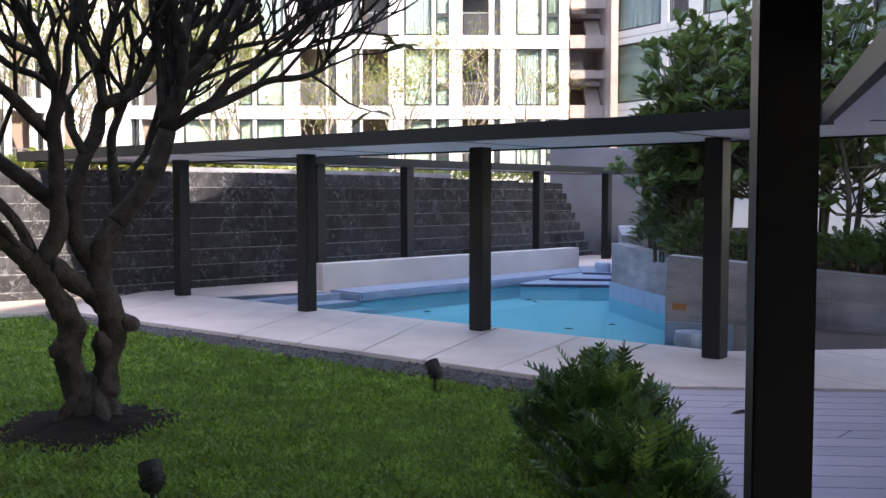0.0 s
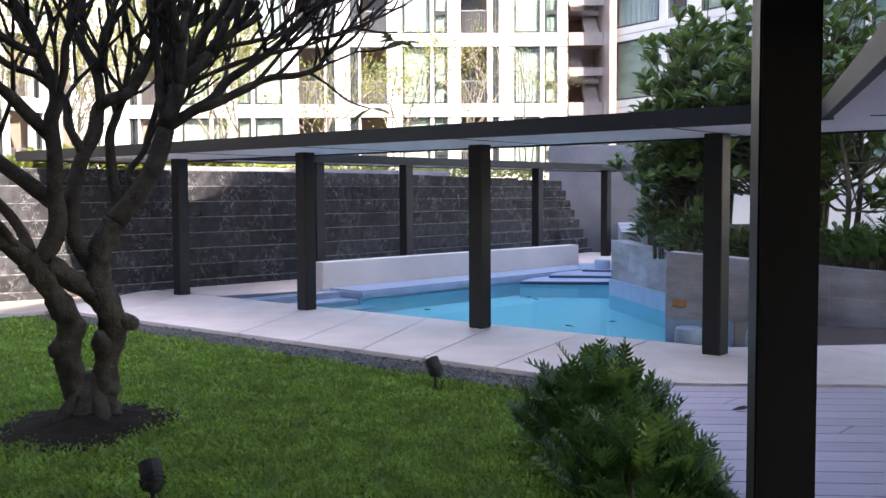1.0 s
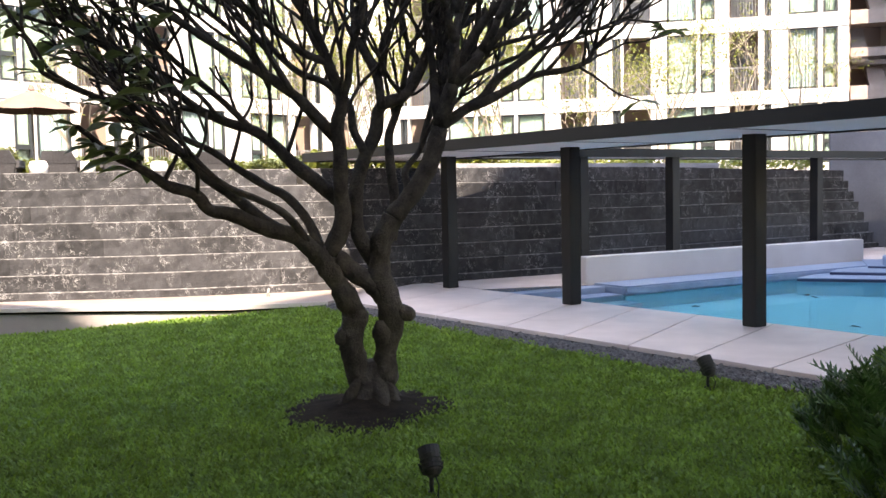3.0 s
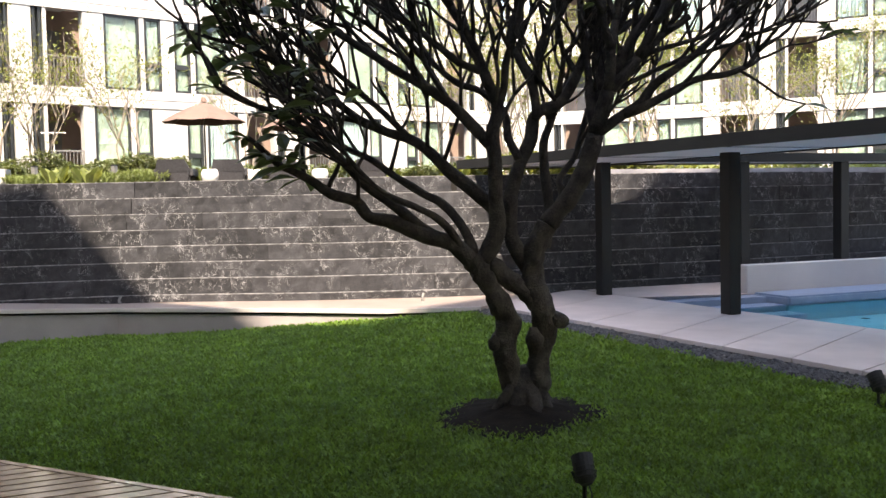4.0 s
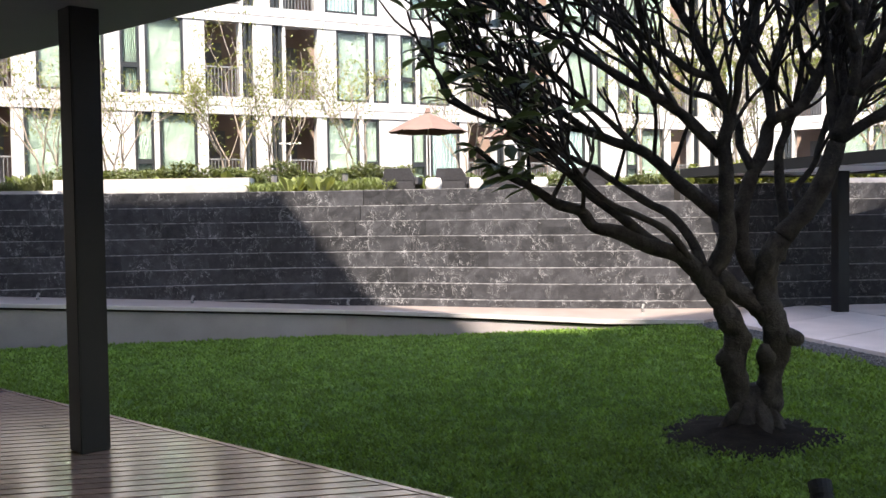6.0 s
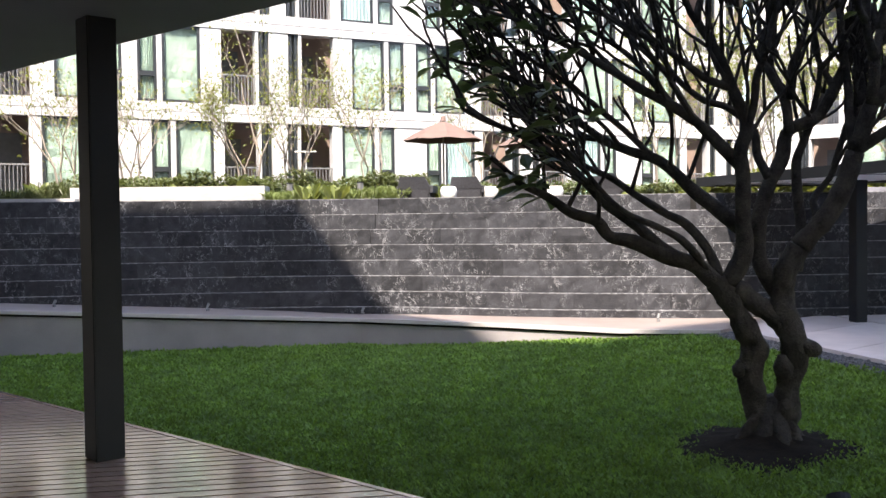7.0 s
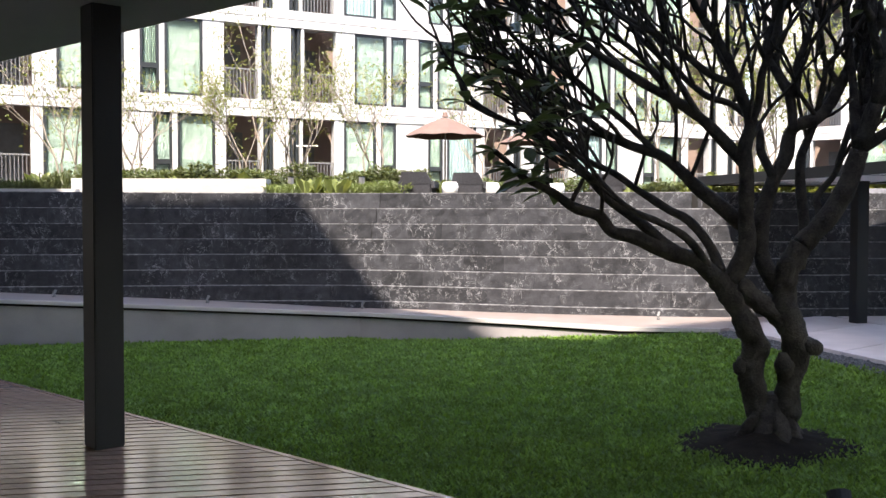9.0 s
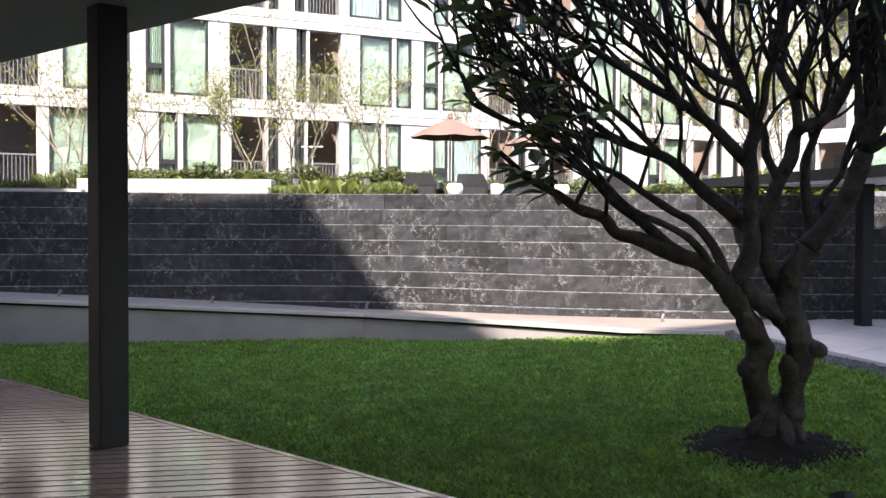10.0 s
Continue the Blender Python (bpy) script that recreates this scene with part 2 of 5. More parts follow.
_p = _t.nodes.new("ShaderNodeBump")
_p.inputs["Strength"].default_value, _p.inputs["Distance"].default_value = 0.1, 0.02
_t.links.new(_n.outputs[0], _p.inputs["Height"])
_t.links.new(_p.outputs[0], _b.inputs["Normal"])


# ---- mesh helpers ----
def mesh_of(bm, name, m, smooth=False):
    me = bpy.data.meshes.new(name)
    bmesh.ops.recalc_face_normals(bm, faces=bm.faces)
    bm.to_mesh(me)
    bm.free()
    me.materials.append(m)
    if smooth:
        me.polygons.foreach_set("use_smooth", [True] * len(me.polygons))
    return me


def part(name, bm, m, parent=None, label="", smooth=False):
    ob = new(name, mesh_of(bm, name, m, smooth))
    if parent is not None:
        ob.parent = parent
    if label:
        ob["label"] = label
    return ob


def thing(name, label, category, at=None, group="", kind=""):
    ob = new(name)
    if at is not None:
        ob.matrix_world = at
    return tagged(ob, label, category, group, kind)


def box(bm, x0, y0, z0, x1, y1, z1, m=None, bevel=0.0):
    vs = [bm.verts.new((x, y, z)) for x in (x0, x1) for y in (y0, y1) for z in (z0, z1)]
    if m is not None:
        for v in vs:
            v.co = m @ v.co
    fs = [bm.faces.new([vs[i] for i in f]) for f in ((0, 1, 3, 2), (4, 6, 7, 5), (0, 4, 5, 1), (2, 3, 7, 6), (0, 2, 6, 4), (1, 5, 7, 3))]
    if bevel:
        es = {e for f in fs for e in f.edges}
        bmesh.ops.bevel(bm, geom=list(es), offset=bevel, segments=2, affect="EDGES")
    return vs


def boxed(*a, **k):
    bm = bmesh.new()
    box(bm, *a, **k)
    return bm


def prism(poly, z0, z1, bm=None):
    """A polygon in plan, from z0 up to z1."""
    bm = bm or bmesh.new()
    lo = [bm.verts.new((x, y, z0)) for x, y in poly]
    hi = [bm.verts.new((x, y, z1)) for x, y in poly]
    bm.faces.new(lo[::-1])
    bm.faces.new(hi)
    n = len(poly)
    for i in range(n):
        j = (i + 1) % n
        bm.faces.new((lo[i], lo[j], hi[j], hi[i]))
    return bm


def along(p, q):
    """A frame at p with x towards q, in plan."""
    return Matrix.Translation((p[0], p[1], 0)) @ Matrix.Rotation(math.atan2(q[1] - p[1], q[0] - p[0]), 4, "Z")


def tube(bm, pts, radii, n=8, cap=True):
    """A tapered round limb through pts."""
    rings = []
    side = None
    for i, p in enumerate(pts):
        a = pts[max(i - 1, 0)]
        b = pts[min(i + 1, len(pts) - 1)]
        d = (Vector(b) - Vector(a)).normalized()
        if side is None:
            side = d.orthogonal().normalized()
        side = (side - d * side.dot(d)).normalized()
        up = d.cross(side)
        rings.append([bm.verts.new(Vector(p) + (side * math.cos(k * math.tau / n) + up * math.sin(k * math.tau / n)) * radii[i]) for k in range(n)])
    for r0, r1 in zip(rings, rings[1:]):
        for k in range(n):
            bm.faces.new((r0[k], r0[(k + 1) % n], r1[(k + 1) % n], r1[k]))
    if cap:
        bm.faces.new(rings[0][::-1])
        bm.faces.new(rings[-1])


def lerp(a, b, t):
    return a + (b - a) * t


def smooth01(t):
    t = max(0.0, min(1.0, t))
    return t * t * (3 - 2 * t)


# ---- ground and decks ----
def lawn_z(x, y):
    return -0.08 - 0.36 * smooth01((-x - 5.0) / 6.0) * smooth01((y - 4.0) / 3.0)


tagged(part("ground", prism([(-400, -400), (400, -400), (400, 400), (-400, 400)], -3.2, -2.6), M_SOIL), "bare dark earth under the courtyard", "ground", kind="structure")

COL_DIR = Vector((6.85, -5.84)).normalized()
DECK_A, DECK_B = Vector((-5.5, 13.42)), Vector((0.98, 8.32))


def front_side(x, y):
    """How far a place lies on the lawn's side of the pool deck's front edge."""
    d = (DECK_B - DECK_A).normalized()
    return -((x - DECK_A.x) * -d.y + (y - DECK_A.y) * d.x)


def lawn():
    bm = bmesh.new()
    step = 0.25
    verts = {}

    def v(i, j):
        if (i, j) not in verts:
            x, y = -24 + i * step, 3.7 + j * step
            verts[i, j] = bm.verts.new((x, y, lawn_z(x, y) + 0.015 * noise.noise((x * 0.9, y * 0.9, 0))))
        return verts[i, j]
    for i in range(int(26 / step)):
        for j in range(int(10.5 / step)):
            x, y = -24 + (i + 0.5) * step, 3.7 + (j + 0.5) * step
            if front_side(x, y) > -0.15 and x < 1.75:
                bm.faces.new((v(i, j), v(i + 1, j), v(i + 1, j + 1), v(i, j + 1)))
    return tagged(part("lawn", bm, M_GRASS, smooth=True), "short green broad-bladed lawn, a little worn", "lawn", kind="structure")


lawn_ob = lawn()

# Pool deck: paving slabs round the pool
POOL_TIP, POOL_R = Vector((-3.6, 15.0)), Vector((2.85, 9.75))
BENCH_L, BENCH_R = Vector((-2.0, 15.9)), Vector((3.0, 21.0))
paving_base = prism([(-5.6, 13.5), (0.98, 8.38), (1.67, 7.93), (9, 7.4), (9, 10.4), (2.9, 9.85), tuple(POOL_TIP), (-4.85, 15.95), (-6.3, 14.5)], -0.14, -0.045)
part_pave = tagged(part("pavement", paving_base, M_DARK), "pale beige paved pool deck with thin dark joints", "pavement", kind="structure")
far_deck = prism([tuple(POOL_TIP), tuple(BENCH_L), (3.0, 21.0), (4.2, 21.6), (5.2, 25.2), (3.9, 25.6), (-4.7, 16.0)], -0.14, 0.0)
tagged(part("pavement_far", far_deck, M_PAVE), "pale paved strip between the pool and the black wall", "pavement", kind="structure")

# ---- pool ----
pool = thing("swimming_pool", "triangular turquoise pool edged with pale blue mosaic", "pool", kind="structure")
PO = [(-3.6, 15.0), (2.85, 9.75), (2.8, 11.4), (3.3, 13.6), (2.9, 16.05), (3.9, 21.2), (3.0, 21.0), (-2.0, 15.9)]
part("pool_floor", prism(PO, -0.5, -0.36), M_POOLFLOOR, pool)
bm = bmesh.new()
for a, b in zip(PO, PO[1:] + PO[:1]):
    m = along(a, b)
    L = (Vector(b) - Vector(a)).length
    box(bm, 0, -0.12, -0.125, L, 0.0, -0.012, m)
part("pool_wall", bm, M_POOLTILE, pool, "pale blue mosaic pool sides")
bm = bmesh.new()
for a, b in zip(PO, PO[1:] + PO[:1]):
    box(bm, 0, -0.12, -1.2, (Vector(b) - Vector(a)).length, 0.0, -0.125, along(a, b))
part("basin_wall", bm, M_POOLFLOOR, pool, "turquoise basin sides under the water")
water = part("water", prism(PO, -0.13, -0.12), M_WATER, pool, "clear turquoise water")
water.visible_shadow = False
mb = along(BENCH_L, BENCH_R)
LB = (BENCH_R - BENCH_L).length
bw = thing("low_wall", "low off-white rendered wall beside the pool", "wall", kind="structure")
part("wall_body", boxed(0, 0, -0.05, LB, 0.3, 0.45, mb, bevel=0.012), M_BENCH, bw)
part("bench_base", boxed(0.1, -0.84, -1.15, LB - 0.2, -0.002, -0.13, mb), M_POOLFLOOR, pool)
part("pool_bench", boxed(0.1, -0.85, -0.13, LB - 0.2, -0.002, 0.02, mb, bevel=0.03), M_POOLTILE, pool, "pale blue mosaic bench along the pool")
for k in range(3):
    part("pool_step", boxed(-1.9 + 0.25 * k, -0.35 - 0.45 * k, -1.1, 0.1, 0.0 - 0.4 * k, -0.02 - 0.09 * k, mb, bevel=0.01), M_POOLTILE, pool)
for y0, z in ((17.85, -0.055), (18.5, 0.0), (19.3, 0.045)):
    xl = 1.45 + 0.95 * (y0 - 17.85)
    xr = 3.2 + 0.2 * (y0 - 17.85)
    tread = [(xl, y0), (xr, y0 - 0.2), (3.85, 21.0), (2.95, 20.9)]
    part("step_base", prism(tread, -1.1, -0.125), M_POOLFLOOR, pool)
    part("pool_step", prism(tread, -0.125, z), M_POOLTILE, pool)
    part("step_nosing", boxed(0, -0.012, z - 0.06, math.dist((xl, y0), (xr, y0 - 0.2)), -0.002, z - 0.012, along((xl, y0), (xr, y0 - 0.2))), M_NAVY, pool, "dark blue tile line on the step")

# ---- black stone wall ----
WALL = [Vector(p) for p in ((-22.5, 1.0), (-15.99, 7.88), (-13.5, 10.52), (-12.45, 11.5), (-11.45, 12.2), (-10.2, 12.76), (-8.6, 13.3), (-6.3, 14.5), (-4.9, 15.9), (-2.7, 17.9), (0.6, 21.7), (3.94, 25.6))]
WALL_TOP = 2.02


def wall_at(s):
    """Point and direction on the wall's foot, s metres from its far end on the garden's side."""
    for a, b in zip(WALL, WALL[1:]):
        L = (b - a).length
        if s <= L or b is WALL[-1]:
            return a + (b - a) * (s / L), (b - a) / L
        s -= L


WALL_LEN = sum((b - a).length for a, b in zip(WALL, WALL[1:]))

bm = bmesh.new()
for a, b in zip(WALL, WALL[1:]):
    last = b is WALL[-1]
    box(bm, -0.1, 0.36, -1.0, (b - a).length + (-2.6 if last else 0.1), 0.8, WALL_TOP - (0.14 if last else 0.05), along(a, b))
wall_black = tagged(part("wall_black", bm, M_DARK), "long black split-stone water wall in shallow stepped courses", "wall", kind="structure")

# Coping ledge along the foot of the wall: level by the pool deck, then a ramp that climbs to the garden's end
LEDGE = [(-21.0, -0.2), (-14.72, 7.24), (-12.8, 9.51), (-11.07, 11.52), (-8.53, 12.13), (-6.73, 12.41), (-5.49, 13.1)]
LEDGE_Z = [0.75, 0.3, 0.14, 0.0, 0.0, 0.0, 0.0]
LEDGE_BACK = [(-22.7, 1.2), (-16.2, 8.1), (-13.9, 10.45), (-12.1, 12.3), (-8.7, 13.6), (-6.5, 14.8), (-5.2, 15.6)]
ledge = thing("ledge", "long curved stone-topped ledge at the foot of the wall", "ledge", kind="structure")


def ramp_strip(front, backs, zs, top, low):
    """A strip between two lines in plan, its top at zs + top and its underside at low (None: level with the top)."""
    bm = bmesh.new()
    rows = []
    for (fx, fy), (bx, by), z in zip(front, backs, zs):
        z0 = z + top - 0.06 if low is None else low
        rows.append([bm.verts.new(c) for c in ((fx, fy, z0), (fx, fy, z + top), (bx, by, z + top), (bx, by, z0))])
    for p, q in zip(rows, rows[1:]):
        for i in range(4):
            j = (i + 1) % 4
            bm.faces.new((p[i], q[i], q[j], p[j]))
    bm.faces.new(rows[0])
    bm.faces.new(rows[-1][::-1])
    return bm


part("coping", ramp_strip(LEDGE, LEDGE_BACK, LEDGE_Z, 0.0, None), M_COPING, ledge, "smooth pale coping")
part("coping_nose", ramp_strip([(x + 0.01, y - 0.02) for x, y in LEDGE], [(x, y + 0.03) for x, y in LEDGE], LEDGE_Z, 0.004, None), M_BENCH, ledge, "pale front edge of the coping")
# recessed joint strip; its shade is put in as near-black colour
part("painted_joint_shade", ramp_strip([(x - 0.02, y + 0.05) for x, y in LEDGE], LEDGE_BACK, LEDGE_Z, -0.064, -1.4), M_DARK, ledge, "joint under the coping, its shade painted near-black")
part("ledge_face", ramp_strip([(x - 0.01, y + 0.02) for x, y in LEDGE], LEDGE_BACK, LEDGE_Z, -0.098, -1.5), M_RENDER, ledge, "grey rendered face")

# Upper garden terrace
terr = [(p.x - 0.25, p.y + 0.4) for p in WALL[:-1]] + [(1.9, 23.9), (1.9, 26.6), (6.2, 27.5), (6.5, 48), (-45, 48), (-45, 1.4)]
tagged(part("terrace", prism(terr, -1.5, WALL_TOP - 0.06), M_SOIL), "planted garden terrace above the black wall", "terrace", kind="structure")
tagged(part("wall_grey", boxed(2.95, 26.15, -0.2, 6.6, 26.45, 2.88, bevel=0.01), M_DARKGREY), "plain grey rendered wall", "wall", kind="structure")

# ---- pergola ----
COLS = [(-4.17, 15.24), (-1.88, 13.16), (0.44, 11.3), (2.68, 9.36)]
P_UNDER, P_TOP = 2.14, 2.29
pergola = thing("pergola", "dark steel flat-roofed pergola on slim square columns", "pergola", kind="structure")
ang = math.atan2(COL_DIR.y, COL_DIR.x)
for x, y in COLS:
    m = Matrix.Translation((x, y, 0)) @ Matrix.Rotation(ang, 4, "Z")
    part("column", boxed(-0.095, -0.095, 0.0, 0.095, 0.095, P_UNDER + 0.04, m, bevel=0.006), M_STEEL, pergola)
nrm = Vector((-COL_DIR.y, COL_DIR.x))
c0, c1 = Vector(COLS[0]), Vector(COLS[3])


def roof_band(poly, fascia=True):
    part("roof_panel", prism(poly, P_UNDER + 0.02, P_TOP - 0.04), M_SOFFIT, pergola, "pale soffit boards")
    if fascia:
        n = len(poly)
        for i in range(n):
            a, b = poly[i], poly[(i + 1) % n]
            L = math.dist(a, b)
            part("fascia", boxed(-0.03, -0.06, P_UNDER, L + 0.03, 0.0, P_TOP, along(a, b)), M_STEEL, pergola)


f0 = c0 - COL_DIR * 2.0 - nrm * 1.6
f1 = Vector((2.97, 7.38))
r0 = c0 - COL_DIR * 2.0 + nrm * 0.5
r1 = c1 + COL_DIR * 3.5 + nrm * 0.5
roof_band([tuple(f0), tuple(f1), (1.4, 2.5), (6.2, 2.3), (6.2, 8.6), tuple(r1), tuple(r0)])
REAR = [(-3.9, 14.7), (3.86, 23.6)]
rd = (Vector(REAR[1]) - Vector(REAR[0])).normalized()
rn = Vector((-rd.y, rd.x))
q0, q1 = Vector(REAR[0]) + rd * 0.9, Vector(REAR[1]) + rd * 1.6
roof_band([tuple(q0), tuple(q1), tuple(q1 + rn * 1.1), tuple(q0 + rn * 1.1)])
for s in (2.71, 4.99, 7.18, 9.36, 12.31):
    p = Vector(REAR[0]) + rd * s + rn * 0.1
    m = Matrix.Translation((p.x, p.y, 0)) @ Matrix.Rotation(math.atan2(rd.y, rd.x), 4, "Z")
    part("column", boxed(-0.095, -0.095, 0.0, 0.095, 0.095, P_UNDER + 0.04, m, bevel=0.006), M_STEEL, pergola)

for k in range(5):
    p = c0 + COL_DIR * (k * 2.4 - 0.5) - nrm * 1.5
    q = p + nrm * 2.0
    part("soffit_joint", boxed(0, -0.008, P_UNDER + 0.014, 2.0, 0.008, P_UNDER + 0.024, along(tuple(p), tuple(q))), M_FRAME, pergola)
for a, q in (((2.6, 4.7), (5.6, 8.0)), ((3.2, 7.2), (6.0, 6.6))):
    part("soffit_joint", boxed(0, -0.012, P_UNDER + 0.014, math.dist(a, q), 0.012, P_UNDER + 0.024, along(a, q)), M_FRAME, pergola)

# ---- near pavilion ----
part_cols = thing("arcade", "dark steel columns and plain ceiling of the open arcade", "arcade", kind="structure")
for x, y in ((-6.065, 3.615), (1.213, 3.42)):
    m = Matrix.Translation((x, y, 0)) @ Matrix.Rotation(radians(-10), 4, "Z")
    part("column", boxed(-0.103, -0.103, 0.0, 0.103, 0.103, 3.06, m, bevel=0.008), M_STEEL, part_cols)
tagged(part("ceiling", prism([(-30, 5.4), (12, 3.3), (12, -14), (-30, -14)], 3.03, 3.2), M_CEIL), "smooth grey plaster ceiling over the deck", "ceiling", kind="structure")
tagged(part("wall_back", boxed(-30, -14.3, -0.2, 12, -14, 3.03), M_WHITE), "white wall at the back of the arcade", "wall", kind="structure")

# ---- side planter walls ----
planter = thing("planter_wall", "grey board-marked concrete planter walls beside the pool", "planter", kind="structure")


def slope_wall(p, q, t, z0, zp, zq, cols, rows, name="wall_panel"):
    """Panels of a wall from p to q whose top runs from zp to zq, with open joints over a dark core."""
    m = along(p, q)
    L = math.dist(p, q)
    g = 0.0022
    for i in range(cols):
        for k in range(rows):
            bm = bmesh.new()
            xa, xb = L * i / cols + g, L * (i + 1) / cols - g
            ta, tb = lerp(zp, zq, i / cols) - z0, lerp(zp, zq, (i + 1) / cols) - z0
            lo = [z0 + ta * k / rows + g, z0 + tb * k / rows + g]
            hi = [z0 + ta * (k + 1) / rows - g, z0 + tb * (k + 1) / rows - g]
            v = [bm.verts.new(m @ Vector(c)) for c in ((xa, 0, lo[0]), (xb, 0, lo[1]), (xb, 0, hi[1]), (xa, 0, hi[0]), (xa, t, lo[0]), (xb, t, lo[1]), (xb, t, hi[1]), (xa, t, hi[0]))]
            for f in ((0, 1, 2, 3), (7, 6, 5, 4), (0, 4, 5, 1), (1, 5, 6, 2), (2, 6, 7, 3), (3, 7, 4, 0)):
                bm.faces.new([v[j] for j in f])
            part(name, bm, M_CONC, planter)
    bm = boxed(0.01, 0.012, z0 - 0.6, L - 0.01, t - 0.012, min(zp, zq) - 0.02, m)
    part("wall_core", bm, M_RENDER, planter)


slope_wall((2.84, 16.06), (3.24, 13.65), 0.25, 0.14, 0.8, 0.72, 3, 2)
slope_wall((2.64, 11.15), (5.0, 10.0), 0.3, 0.12, 0.9, 0.7, 3, 2)
slope_wall((3.26, 13.65), (2.64, 11.15), -0.02, 0.12, 0.72, 0.85, 3, 2)
part("basin_side", boxed(-0.02, -0.03, -1.1, 2.46, 0.2, -0.125, along((2.84, 16.06), (3.24, 13.65))), M_POOLFLOOR, planter)
part("tile_band", boxed(-0.02, -0.03, -0.125, 2.46, 0.2, 0.14, along((2.84, 16.06), (3.24, 13.65))), M_POOLTILE, planter, "pale blue mosaic at the waterline")
part("tile_band", boxed(-0.02, -0.03, -1.1, 0.75, 0.2, 0.12, along((2.64, 11.15), (5.0, 10.0))), M_POOLTILE, planter)
part("wall_tag", boxed(0.05, -0.012, 0.26, 0.21, 0.02, 0.34, along((2.64, 11.15), (5.0, 10.0))), M_TAG, planter, "small rusty orange plate")
part("low_block", boxed(4.75, 9.0, 0.0, 6.4, 9.8, 0.36, bevel=0.01), M_CONC, planter)
part("rear_panel", prism([(3.05, 16.3), (3.5, 16.3), (4.3, 21.5), (3.95, 21.5)], -0.2, 0.92), M_CONC, planter)
part("planter_soil", prism([(3.05, 16.0), (3.5, 13.6), (2.95, 11.3), (5.3, 10.15), (8.8, 9.9), (8.8, 26), (5.4, 26), (4.3, 20)], -1.0, 0.72), M_SOIL, planter)

# ---- apartment wings ----
STOREY = 3.0
SLAB = 2.15


BALUSTER = mesh_of(boxed(-0.01, -0.015, 0, 0.01, 0.015, 0.96), "baluster", M_RAIL)


JOINT = mesh_of(boxed(-0.006, -0.003, -0.29, 0.006, 0.003, 0.29), "joint_line", M_RAIL)


STEP = {"wide": 0.39, "narrow": 0.39, "balcony": 0.06, "louver": 0.06}


def facade(name, label, p, q, cells, floors, thick=0.35, depth=8.0, stepped=True):
    """A wing with its face from p to q. cells: (kind, from, to, side of the balcony) along the face."""
    b = thing(name, label, "building", along(p, q))
    L = math.dist(p, q)
    cells = sorted(cells, key=lambda c: c[1])
    # piers between the openings, storey by storey: the windows step towards the balcony on every other floor
    top = SLAB + floors * STOREY
    rows = []
    for k in range(floors):
        row = [(kind, a + (STEP[kind] if k % 2 == 0 and stepped else 0.0) * s_, c + (STEP[kind] if k % 2 == 0 and stepped else 0.0) * s_) for kind, a, c, s_ in cells]
        rows.append(row)
        edges = [0.0] + [v for c in row for v in c[1:]] + [L]
        for a, c in zip(edges[::2], edges[1::2]):
            if c - a > 0.02:
                part("pier", boxed(a, 0.0, SLAB + k * STOREY + 0.3, c, thick, SLAB + (k + 1) * STOREY - 0.26), M_WHITE, b)
    edges = [0.0] + [v for c in rows[-1] for v in c[1:]] + [L]
    part("plinth", boxed(0, 0.0, -0.5, L, thick, SLAB - 0.26), M_WHITE, b)
    for k in range(floors + 1):
        z = SLAB + k * STOREY
        part("floor_band", boxed(0, -0.03, z - 0.26, L, thick - 0.02, z - 0.012), M_WHITE, b)
        part("floor_band", boxed(0, -0.03, z + 0.012, L, thick - 0.02, z + 0.3), M_WHITE, b)
        part("joint", boxed(0, 0.0, z - 0.012, L, thick - 0.02, z + 0.012), M_RAIL, b)
    for k in range(floors + 1):
        for x in edges[1:-1:2]:
            jn = new("joint_line", JOINT)
            jn.parent = b
            jn.location = (x, -0.03, SLAB + k * STOREY - 0.01)
    part("body", boxed(0, 1.9, -0.5, L, depth, top + 0.4), M_BROWN, b)
    part("roof", boxed(-0.1, -0.1, top + 0.3, L + 0.1, depth, top + 0.7), M_WHITE, b)
    for k in range(floors):
        z0, z1 = SLAB + k * STOREY + 0.3, SLAB + (k + 1) * STOREY - 0.26
        for i, (kind, a, c) in enumerate(rows[k]):
            if kind == "balcony":
                rl = part("railing", boxed(a, 0.08, z0 + 0.95, c, 0.13, z0 + 1.0), M_RAIL, b)
                n = max(4, int((c - a) / 0.11))
                for j in range(n + 1):
                    bal = new("baluster", BALUSTER)
                    bal.parent = rl
                    bal.location = (lerp(a, c, j / n), 0.105, z0)
                part("balcony_floor", boxed(a, 0.0, z0 - 0.3, c, 1.9, z0), M_WHITE, b)
                part("balcony_door", boxed(a + 0.12, 1.86, z0, c - 0.12, 1.93, z0 + 2.05), M_RAIL, b)
            elif kind == "louver":
                n = 2
                for j in range(n):
                    x = lerp(a, c, (j + 0.5) / n)
                    part("louver", boxed(x - 0.04, 0.04, z0, x + 0.04, 0.2, z1), M_FRAME, b)
                part("backing", boxed(a, 0.3, z0, c, 0.34, z1), M_WHITE, b)
            else:
                w = thing_window(b, a, c, z0, z1, 0.1, kind, (i * 7 + k * 3) % 5)
    return b


